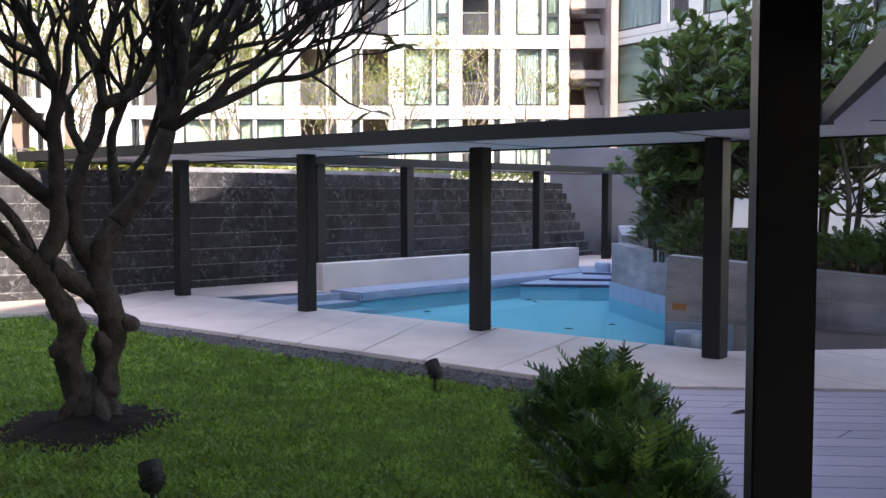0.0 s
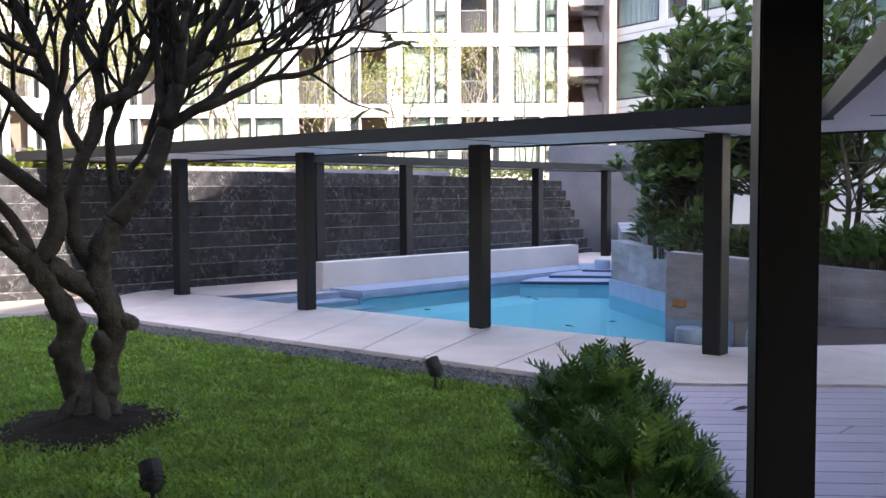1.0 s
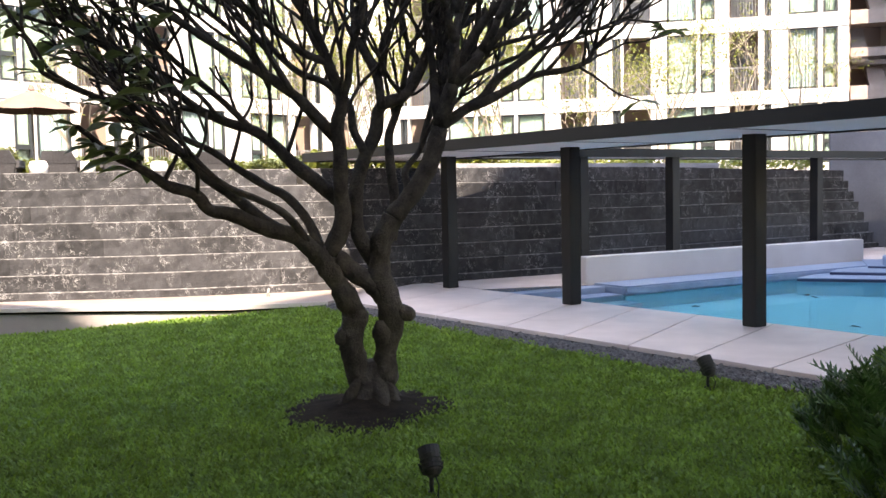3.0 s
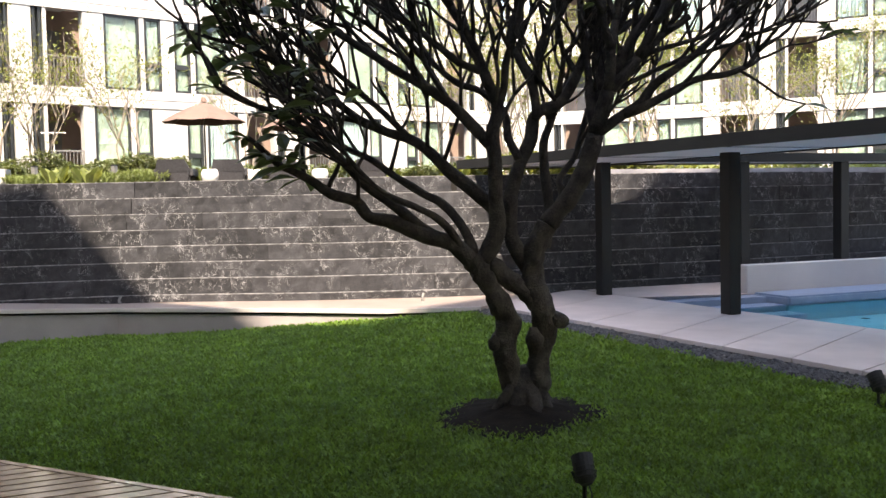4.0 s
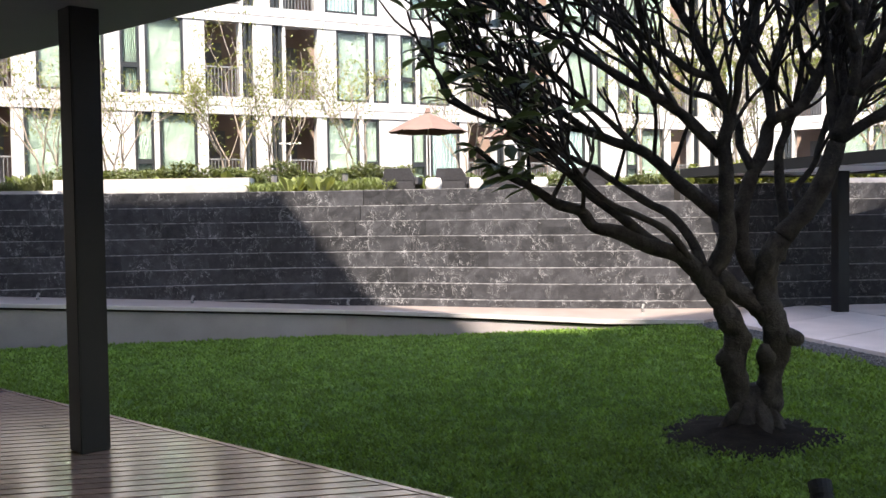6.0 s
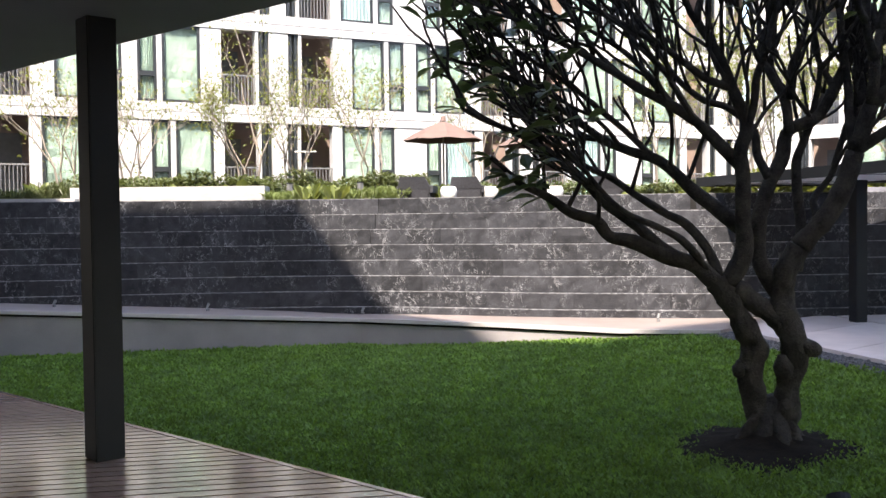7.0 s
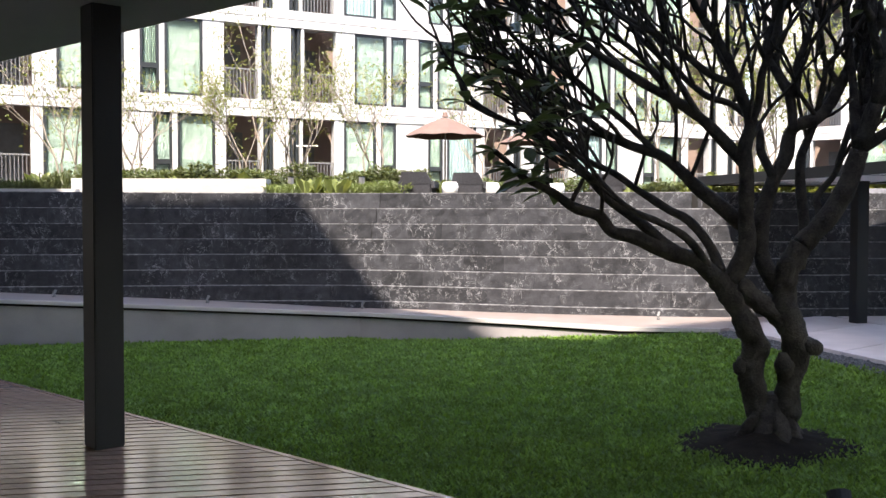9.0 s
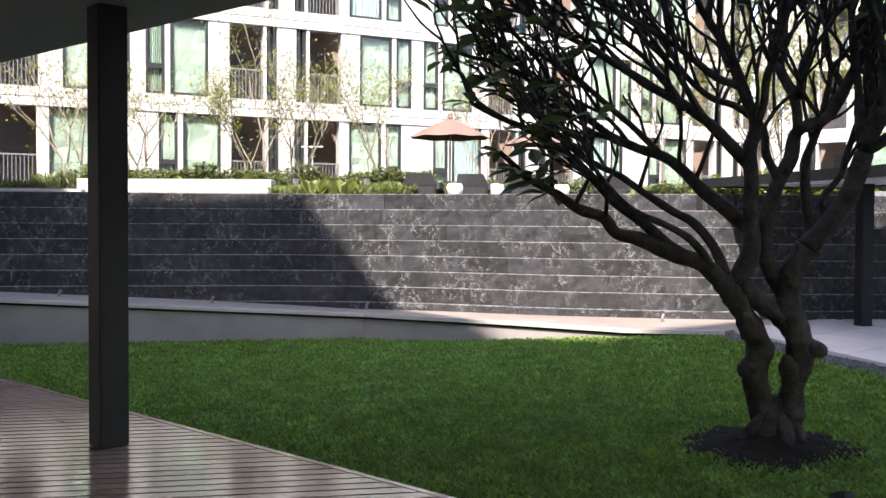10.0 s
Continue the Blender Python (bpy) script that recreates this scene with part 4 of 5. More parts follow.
        if end_u < -1.2 and end_z > 2.4:
            runs, reach = (0.3, 0.42, 0.54, 0.64, 0.74, 0.84, 0.93), 0.44
        elif end_u < -1.2:
            runs, reach = (0.6, 0.78, 0.92), 0.32
        elif end_u < 0.0:
            runs, reach = (0.5, 0.62, 0.74, 0.86, 0.95), 0.42
        elif end_u < 1.1:
            runs, reach = (0.66, 0.8, 0.92), 0.36
        else:
            runs, reach = (0.42, 0.56, 0.7, 0.82, 0.92), 0.4
        for f in runs:
            i = int(f * (len(c) - 1))
            if c[i].z < 1.5 or size * f < 0.4:
                continue
            dd = (c[i + 1] - c[i]).normalized()
            side = Vector((rnd.uniform(-1, 1), rnd.uniform(-1, 1), rnd.uniform(0.1, 1))).normalized()
            grow(bm, c[i], (dd * 0.55 + side * 0.75).normalized(), reach, min(lerp(a, b, f) * 0.55, 0.02), 3)
        bmesh.ops.recalc_face_normals(bm, faces=bm.faces)
        part("limb", bm, M_BARK, tree, smooth=True)

    # leaves at some of the tips
    bm = bmesh.new()
    for q, d in tips:
        u = (q - TREE_AT).dot(TU)
        z = q.z
        chance = 0.4 if u < -1.6 else (0.6 if u > 1.4 and z < 2.9 else 0.08)
        if u < -1.5 and z < 2.35:
            chance = 0.85
        if -1.6 < u < -0.8 and z > 2.2:
            chance = 0.1
        if rnd.random() > chance:
            continue
        for k in range(rnd.randint(2, 4)):
            a = rnd.uniform(0, math.tau)
            out = Vector((math.cos(a), math.sin(a), rnd.uniform(-0.5, 0.5))).normalized()
            leaf(bm, q, (out + d * 0.4).normalized(), rnd.uniform(0.15, 0.26) if u < -1.6 else rnd.uniform(0.13, 0.22), 0.38, rnd)
    part("leaves", bm, M_LEAF, tree, "few dull green leaves")
    return tree


def leaf(bm, p, d, L, w, rnd, droop=0.25):
    """One folded oval leaf of six faces."""
    d = d.normalized()
    s = d.cross(Vector((0, 0, 1)))
    s = s.normalized() if s.length > 0.1 else Vector((1, 0, 0))
    up = s.cross(d)
    tw = rnd.uniform(-0.6, 0.6)
    s, up = s * math.cos(tw) + up * math.sin(tw), up * math.cos(tw) - s * math.sin(tw)
    rib, l, r = [], [], []
    for t, k in ((0, 0.12), (0.35, 0.8), (0.7, 1.0), (1, 0.0)):
        c = p + d * (L * t) - Vector((0, 0, 1)) * (droop * L * t * t)
        rib.append(bm.verts.new(c))
        if 0 < k:
            l.append(bm.verts.new(c + s * (L * w * 0.5 * k) + up * (L * 0.05 * k)))
            r.append(bm.verts.new(c - s * (L * w * 0.5 * k) + up * (L * 0.05 * k)))
    for i in range(2):
        bm.faces.new((rib[i], rib[i + 1], l[i + 1], l[i]))
        bm.faces.new((rib[i], r[i], r[i + 1], rib[i + 1]))
    bm.faces.new((rib[2], rib[3], l[2]))
    bm.faces.new((rib[2], r[2], rib[3]))


frangipani()

# soil ring under the tree
bm = bmesh.new()
rings = []
for i in range(7):
    r = i / 6
    ring = []
    for k in range(72):
        a = k * math.tau / 72
        rr = r * (0.8 + 0.26 * noise.noise((math.cos(a) * 1.5, math.sin(a) * 1.5, 3)) + 0.07 * noise.noise((math.cos(a) * 6, math.sin(a) * 6, 8)))
        x, y = TREE_AT.x - 0.12 + rr * math.cos(a), TREE_AT.y - 0.12 + rr * math.sin(a)
        ring.append(bm.verts.new((x, y, lawn_z(x, y) + 0.004 + 0.13 * (1 - r) ** 1.7 + 0.03 * noise.noise((x * 9, y * 9, 1)) * (1 - r * 0.4) - (0.03 if i == 6 else 0))))
    rings.append(ring)
for ra, rb in zip(rings, rings[1:]):
    for k in range(72):
        bm.faces.new((ra[k], ra[(k + 1) % 72], rb[(k + 1) % 72], rb[k]))
bmesh.ops.remove_doubles(bm, verts=bm.verts, dist=0.0005)
tagged(part("soil_mound", bm, M_SOIL, smooth=True), "low ring of bare dark soil round the tree's foot", "soil", kind="structure")


# ---- garden lamps ----
def spike_lamp(x, y, turn, label):
    z = lawn_z(x, y)
    lamp = thing("garden_spotlight", label, "spotlight", Matrix.Translation((x, y, z)) @ Matrix.Rotation(turn, 4, "Z"), group="lawn spotlights")
    bm = bmesh.new()
    tube(bm, [(0, 0, -0.05), (0, 0, 0.0), (0, 0, 0.13)], [0.004, 0.013, 0.013], 8)
    part("spike", bm, M_LAMPBLACK, lamp)
    part("foot_plate", boxed(-0.035, -0.012, 0.01, 0.035, 0.012, 0.03, bevel=0.003), M_LAMPBLACK, lamp)
    bm = bmesh.new()
    tube(bm, [(0, 0, 0.12), (0.0, 0.045, 0.135), (-0.01, 0.068, 0.19)], [0.008, 0.008, 0.007], 6)
    tube(bm, [(0, 0, 0.12), (0.0, -0.045, 0.135), (-0.01, -0.068, 0.19)], [0.008, 0.008, 0.007], 6)
    part("yoke", bm, M_LAMPBLACK, lamp)
    bm = bmesh.new()
    tube(bm, [(0.045, 0, 0.13), (0.03, 0, 0.15), (-0.03, 0, 0.235), (-0.05, 0, 0.262), (-0.046, 0, 0.257)], [0.03, 0.05, 0.06, 0.062, 0.052], 16)
    part("lamp_head", bm, M_LAMPBLACK, lamp, "black ribbed lamp head")
    for k in range(4):
        f = 0.25 + 0.16 * k
        c = Vector((lerp(0.045, -0.05, f), 0, lerp(0.13, 0.262, f)))
        ax = Vector((-0.095, 0, 0.132)).normalized()
        bm = bmesh.new()
        tube(bm, [c - ax * 0.003, c + ax * 0.003], [0.062, 0.062], 14)
        part("cooling_rib", bm, M_LAMPBLACK, lamp)
    bm = bmesh.new()
    tube(bm, spline([(0.04, 0.01, 0.13), (0.07, 0.02, 0.08), (0.05, 0.02, 0.02), (0.06, 0.03, -0.01)], 4), [0.004] * 13, 5)
    part("cable", bm, M_LAMPBLACK, lamp)
    return lamp


spike_lamp(-0.07, 8.05, -0.9, "black spike spotlight at the lawn's edge")
spike_lamp(-1.53, 4.95, -1.0, "black spike spotlight standing in the lawn")
for x, y, z in ((-14.97, 8.30, 0.25), (-13.23, 10.07, 0.135), (-11.51, 12.05, 0), (-9.48, 13.10, 0), (-6.71, 13.66, 0)):
    lamp = thing("ledge_light", "small pale spotlight on the coping at the wall's foot", "light", Matrix.Translation((x, y, z)), group="ledge lights")
    bm = bmesh.new()
    tube(bm, [(0, 0, 0), (0, 0, 0.03), (0, 0, 0.05)], [0.03, 0.03, 0.012], 8)
    part("foot", bm, M_RAIL, lamp)
    bm = bmesh.new()
    tube(bm, [(0, -0.02, 0.05), (0, 0.03, 0.12)], [0.02, 0.024], 10)
    part("lamp_head", bm, M_RAIL, lamp)


# ---- lobed shrub by the deck ----
def lobed_leaf(bm, p, d, L, rnd):
    """A pinnate leaf: a rib with pairs of narrow lobes."""
    d = d.normalized()
    s = d.cross(Vector((0, 0, 1)))
    s = s.normalized() if s.length > 0.1 else Vector((1, 0, 0))
    tw = rnd.uniform(-0.5, 0.5)
    up = s.cross(d)
    s, up = s * math.cos(tw) + up * math.sin(tw), up * math.cos(tw) - s * math.sin(tw)
    n = 5
    for i in range(n):
        t0 = 0.2 + 0.75 * i / n
        c = p + d * (L * t0) - Vector((0, 0, 1)) * (0.18 * L * t0 * t0)
        w = L * 0.27 * math.sin(math.pi * (0.25 + 0.68 * i / n))
        for k in (-1, 1):
            tip = c + s * (k * w) + d * (L * 0.16) + up * (0.03 * L)
            mid = c + s * (k * w * 0.55)
            v = [bm.verts.new(q) for q in (c - d * L * 0.035, mid + d * L * 0.01, tip, mid + d * L * 0.12, c + d * L * 0.045)]
            bm.faces.new(v if k > 0 else v[::-1])
    a, b = p + d * L * 0.9 - Vector((0, 0, 0.15 * L)), p + d * L * 1.04 - Vector((0, 0, 0.19 * L))
    v = [bm.verts.new(q) for q in (a - s * L * 0.05, b, a + s * L * 0.05)]
    bm.faces.new(v)
    tube(bm, [p, p + d * L * 0.5 - Vector((0, 0, 0.04 * L)), a], [0.006, 0.004, 0.002], 3, cap=False)


def shrub(name, label, at, rx, ry, h, count, m, size, seed, fn=lobed_leaf, group="", lean=0.5, young=False):
    rnd = random.Random(seed)
    sh = thing(name, label, "shrub", Matrix.Translation(at), group=group)
    bm = bmesh.new()
    for k in range(9):
        a = rnd.uniform(0, math.tau)
        r = rnd.uniform(0.1, 0.8)
        e = Vector((r * rx * math.cos(a), r * ry * math.sin(a), h * (1 - 0.5 * r * r) * 0.85))
        tube(bm, [Vector((e.x * 0.5, e.y * 0.5, -0.05)), e * 0.6, e], [0.014, 0.011, 0.006], 5)
    part("stem", bm, M_STEM, sh)
    bm = bmesh.new()
    bm2 = bmesh.new()
    for k in range(count):
        a = rnd.uniform(0, math.tau)
        r = math.sqrt(rnd.random())
        top = h * (1 - 0.62 * r ** 2.2) * (0.9 + 0.3 * noise.noise((at[0] + r * math.cos(a) * 4, r * math.sin(a) * 4, seed)))
        z = top * rnd.uniform(0.25, 1.0) ** 0.6
        p = Vector((r * rx * math.cos(a), r * ry * math.sin(a), z))
        d = Vector((math.cos(a) * r * 1.1 + rnd.uniform(-0.6, 0.6), math.sin(a) * r * 1.1 + rnd.uniform(-0.6, 0.6), rnd.uniform(0.3, 1.4) * lean * 2))
        fn(bm if not young or rnd.random() > 0.2 or z < top * 0.6 else bm2, p, d, size * rnd.uniform(0.7, 1.25), rnd)
    part("foliage", bm, m, sh)
    if young:
        part("young_shoots", bm2, M_YOUNG, sh, "fresh yellow-green shoots")
    else:
        bm2.free()
    return sh


shrub("shrub", "dark green lobed-leaf shrub at the deck's corner", (0.98, 6.0, -0.1), 0.42, 0.66, 0.62, 430, M_FERN, 0.24, 11, lean=0.85, young=True)
shrub("shrub", "dark green lobed-leaf shrub at the deck's corner", (1.02, 5.1, -0.1), 0.36, 0.6, 0.42, 260, M_FERN, 0.24, 12, lean=0.85, young=True)


# ---- planter trees with large leaves ----
def rosette_tree(label, at, h, spread, seed, trunks=2, count=60):
    rnd = random.Random(seed)
    tree = thing("broadleaf_tree", label, "tree", Matrix.Translation(at), group="planter trees")
    ends = []
    for k in range(trunks):
        bm = bmesh.new()
        a = k * math.tau / trunks + rnd.uniform(0, 1)
        top = Vector((0.35 * spread * math.cos(a), 0.35 * spread * math.sin(a), h * 0.7))
        pts = spline([(0.08 * math.cos(a), 0.08 * math.sin(a), -0.05), top * 0.45 + Vector((rnd.uniform(-.1, .1), 0, 0)), top], 5)
        tube(bm, pts, [lerp(0.045, 0.025, i / (len(pts) - 1)) for i in range(len(pts))], 8)
        for j in range(count // trunks):
            t = rnd.uniform(0.42, 1)
            i = int(t * (len(pts) - 1))
            b = rnd.uniform(0, math.tau)
            r = spread * rnd.uniform(0.2, 1.0) * (0.6 + 0.6 * math.sin(math.pi * t * 0.8))
            e = pts[i] + Vector((r * math.cos(b), r * math.sin(b), rnd.uniform(0.0, 0.42) * h * (1.1 - r / spread * 0.5)))
            tube(bm, [pts[i], (pts[i] + e) * 0.5 - Vector((0, 0, 0.05)), e], [0.014, 0.011, 0.007], 4, cap=False)
            ends.append((e, (e - pts[i]).normalized()))
        part("trunk", bm, M_STEM, tree, smooth=True)
    bm = bmesh.new()
    for e, d in ends:
        for k in range(rnd.randint(9, 14)):
            a = rnd.uniform(0, math.tau)
            out = Vector((math.cos(a), math.sin(a), rnd.uniform(-0.1, 1.3)))
            leaf(bm, e - d * rnd.uniform(0, 0.12), out + d * 0.5, rnd.uniform(0.15, 0.27), 0.4, rnd, 0.12)
    part("crown", bm, M_BIGLEAF, tree, "glossy spoon-shaped leaves in rosettes")
    return tree


rosette_tree("slim tree with rosettes of glossy leaves in the planter", (3.4, 13.9, 0.72), 2.6, 0.75, 27, 3, 130)
rosette_tree("slim tree with rosettes of glossy leaves in the planter", (3.55, 13.4, 0.72), 3.4, 0.85, 21, 3, 200)
rosette_tree("slim tree with rosettes of glossy leaves in the planter", (4.3, 14.6, 0.72), 3.9, 1.1, 22, 3, 240)
rosette_tree("slim tree with rosettes of glossy leaves in the planter", (4.25, 12.2, 0.72), 3.3, 0.85, 23, 3, 200)
rosette_tree("slim tree with rosettes of glossy leaves in the planter", (5.2, 13.2, 0.72), 3.9, 1.0, 24, 3, 220)
rosette_tree("slim tree with rosettes of glossy leaves in the planter", (4.9, 11.6, 0.72), 2.6, 0.6, 25, 2, 50)
rosette_tree("slim tree with rosettes of glossy leaves in the planter", (5.0, 17.5, 0.72), 3.6, 1.1, 26, 3, 180)


def oval(bm, p, d, L, rnd):
    leaf(bm, p, d, L, 0.45, rnd)


def strap(bm, p, d, L, rnd):
    leaf(bm, p, d + Vector((0, 0, 0.6)), L, 0.12, rnd, droop=0.25)


k = 0
for x, y, rx, ry, h, n in ((3.15, 13.9, 0.35, 0.5, 0.9, 130), (3.3, 12.4, 0.4, 0.6, 0.8, 140), (3.7, 11.6, 0.5, 0.4, 0.5, 110), (4.6, 10.9, 0.5, 0.4, 0.55, 120), (5.4, 10.7, 0.6, 0.45, 0.7, 140), (3.9, 16.0, 0.7, 0.9, 1.3, 200), (3.6, 14.9, 0.5, 0.6, 1.2, 160)):
    k += 1
    shrub("planter_shrub", "dense dark green shrub in the concrete planter", (x, y, 0.68), rx, ry, h, int(n * 2.2), M_SHADELEAF, 0.17, 40 + k, oval, "planter shrubs")
shrub("fern", "dark ferny plants behind the concrete planter wall", (4.9, 9.95 + 0.7, 0.7), 0.7, 0.35, 0.45, 120, M_FERN, 0.24, 60)
shrub("fern", "dark ferny plants behind the concrete planter wall", (6.0, 11.5, 0.7), 0.9, 0.8, 0.9, 220, M_FERN, 0.26, 61)


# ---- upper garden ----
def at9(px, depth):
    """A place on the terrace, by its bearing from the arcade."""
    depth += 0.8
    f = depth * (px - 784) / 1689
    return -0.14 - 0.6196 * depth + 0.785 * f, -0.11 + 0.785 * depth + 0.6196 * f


def airy_tree(x, y, h, spread, seed, bare=False, dense=260):
    rnd = random.Random(seed)
    tree = thing("young_tree", "slender young tree with pale trunk and sparse light leaves", "tree", Matrix.Translation((x, y, WALL_TOP - 0.1)), group="terrace trees")
    bm = bmesh.new()
    ends = []

    def grow(p, d, L, r, lev):
        q = p + d * L * 0.5 + Vector((rnd.uniform(-1, 1), rnd.uniform(-1, 1), 0)) * L * 0.06
        e = q + (d + Vector((0, 0, 0.15))).normalized() * L * 0.5
        tube(bm, [p, q, e], [r, r * 0.85, r * 0.7], 5, cap=False)
        if lev >= 1:
            ends.append((p, e))
        if lev >= 4:
            return
        for k in range(rnd.randint(2, 3)):
            a = rnd.uniform(0, math.tau)
            nd = (d + Vector((math.cos(a), math.sin(a), rnd.uniform(0.0, 0.8))) * 0.7).normalized()
            grow(e, nd, L * rnd.uniform(0.62, 0.95), r * 0.6, lev + 1)
    for k in range(3):
        a = k * 2.1 + rnd.uniform(0, 1)
        grow(Vector((0.12 * math.cos(a), 0.12 * math.sin(a), 0)), Vector((0.18 * math.cos(a), 0.18 * math.sin(a), 1)).normalized(), h * rnd.uniform(0.27, 0.4), 0.04, 0)
    part("trunk", bm, M_GREYBARK, tree)
    bm = bmesh.new()
    for k in range(int(dense * 1.5)):
        p, e = rnd.choice(ends)
        c = p.lerp(e, rnd.random()) + Vector((rnd.gauss(0, 0.2), rnd.gauss(0, 0.2), rnd.gauss(0, 0.25)))
        for j in range(3):
            leaf(bm, c, Vector((rnd.uniform(-1, 1), rnd.uniform(-1, 1), rnd.uniform(-0.8, 0.4))), rnd.uniform(0.055, 0.095), 0.42, rnd)
    part("crown", bm, M_LIGHTLEAF, tree, "thin veil of yellow-green leaves")
    return tree


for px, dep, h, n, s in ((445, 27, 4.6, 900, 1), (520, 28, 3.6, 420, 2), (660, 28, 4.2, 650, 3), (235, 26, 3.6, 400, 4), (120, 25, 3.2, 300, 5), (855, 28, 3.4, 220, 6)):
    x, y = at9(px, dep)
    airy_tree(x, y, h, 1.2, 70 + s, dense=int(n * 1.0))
for x, y, h, n, s in ((-10.2, 27, 4.8, 1500, 11), (-7.0, 30, 5.0, 1500, 12), (-5.6, 25, 4.0, 1200, 13), (-1.5, 33, 5.0, 1200, 14), (3.0, 34, 4.6, 420, 15), (1.2, 36, 4.0, 160, 16), (-13.0, 27, 4.6, 1000, 17), (-8.9, 24, 3.6, 900, 18), (-3.8, 30, 3.8, 500, 19)):
    airy_tree(x, y, h, 1.3, 90 + s, dense=int(n * 1.0))


def hedge_row(p, q, w, h, n, m, size, seed, name, label, fn=oval):
    rnd = random.Random(seed)
    bm = bmesh.new()
    for k in range(n):
        t, s = rnd.random(), rnd.uniform(-0.5, 0.5)
        x, y = lerp(p[0], q[0], t), lerp(p[1], q[1], t)
        d = (Vector(q) - Vector(p)).normalized()
        x, y = x - d.y * s * w, y + d.x * s * w
        top = h * (0.75 + 0.5 * noise.noise((x * 1.3, y * 1.3, seed)))
        z = WALL_TOP - 0.08 + top * rnd.random() ** 0.5
        fn(bm, Vector((x, y, z)), Vector((rnd.uniform(-1, 1), rnd.uniform(-1, 1), rnd.uniform(0.1, 1))), size * rnd.uniform(0.7, 1.3), rnd)
    ob = tagged(part(name, bm, m), label, "hedge", kind="stuff")
    return ob


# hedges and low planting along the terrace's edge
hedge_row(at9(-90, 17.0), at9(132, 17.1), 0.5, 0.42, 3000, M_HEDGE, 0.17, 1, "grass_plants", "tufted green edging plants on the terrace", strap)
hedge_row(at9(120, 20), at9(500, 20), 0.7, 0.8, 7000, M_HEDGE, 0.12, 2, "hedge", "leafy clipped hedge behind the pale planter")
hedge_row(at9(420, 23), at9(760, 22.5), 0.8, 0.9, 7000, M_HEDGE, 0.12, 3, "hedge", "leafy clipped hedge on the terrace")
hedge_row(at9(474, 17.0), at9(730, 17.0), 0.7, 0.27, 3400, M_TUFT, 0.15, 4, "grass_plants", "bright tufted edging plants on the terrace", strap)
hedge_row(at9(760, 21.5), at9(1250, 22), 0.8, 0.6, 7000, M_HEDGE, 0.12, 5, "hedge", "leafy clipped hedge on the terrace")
tagged(part("parapet", boxed(0, 0, WALL_TOP - 0.3, math.dist((-5.0, 17.3), (0.2, 23.0)), 0.18, 2.12, along((-5.0, 17.3), (0.2, 23.0)), bevel=0.01), M_CONC), "low pale grey parapet along the terrace edge", "parapet", kind="structure")
hedge_row((-4.4, 20.0), (3.0, 29.0), 0.7, 0.4, 1500, M_LIGHTLEAF, 0.18, 6, "grass_plants", "bright leafy edging plants on the terrace")
hedge_row((-7.5, 17.5), (-4.4, 20.0), 0.7, 0.6, 2500, M_LIGHTLEAF, 0.18, 7, "grass_plants", "bright leafy edging plants on the terrace")

k = 0
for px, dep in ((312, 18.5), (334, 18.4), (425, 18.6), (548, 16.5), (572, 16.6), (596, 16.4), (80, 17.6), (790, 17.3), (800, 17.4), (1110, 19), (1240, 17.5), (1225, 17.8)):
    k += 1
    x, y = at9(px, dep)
    rnd = random.Random(200 + k)
    pl = thing("broadleaf_plant", "low bright green plant with large paddle leaves", "plant", Matrix.Translation((x, y, WALL_TOP - 0.08)), group="terrace plants")
    bm = bmesh.new()
    hh = 0.5 if px < 450 else 0.36
    for j in range(14):
        a = rnd.uniform(0, math.tau)
        d = Vector((math.cos(a) * 0.5, math.sin(a) * 0.5, rnd.uniform(0.6, 1.4)))
        leaf(bm, Vector((0.1 * math.cos(a), 0.1 * math.sin(a), hh * 0.3 * rnd.random())), d, hh * rnd.uniform(0.7, 1.1), 0.42, rnd, 0.15)
    part("foliage", bm, M_LIGHTLEAF, pl)

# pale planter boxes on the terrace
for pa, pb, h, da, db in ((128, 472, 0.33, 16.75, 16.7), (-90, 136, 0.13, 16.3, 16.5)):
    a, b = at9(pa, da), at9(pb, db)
    pl = thing("planter_box", "long low planter of pale streaked concrete", "planter")
    m = along(a, b)
    L = math.dist(a, b)
    part("planter_side", boxed(0, 0, WALL_TOP - 0.1, L, 0.12, WALL_TOP + h - 0.06, m, bevel=0.01), M_PALECONC, pl)
    part("planter_side", boxed(0, 0.4, WALL_TOP - 0.1, L, 0.5, WALL_TOP + h - 0.06, m, bevel=0.01), M_PALECONC, pl)
    part("planter_end", boxed(L - 0.1, 0.12, WALL_TOP - 0.1, L, 0.4, WALL_TOP + h - 0.06, m), M_PALECONC, pl)


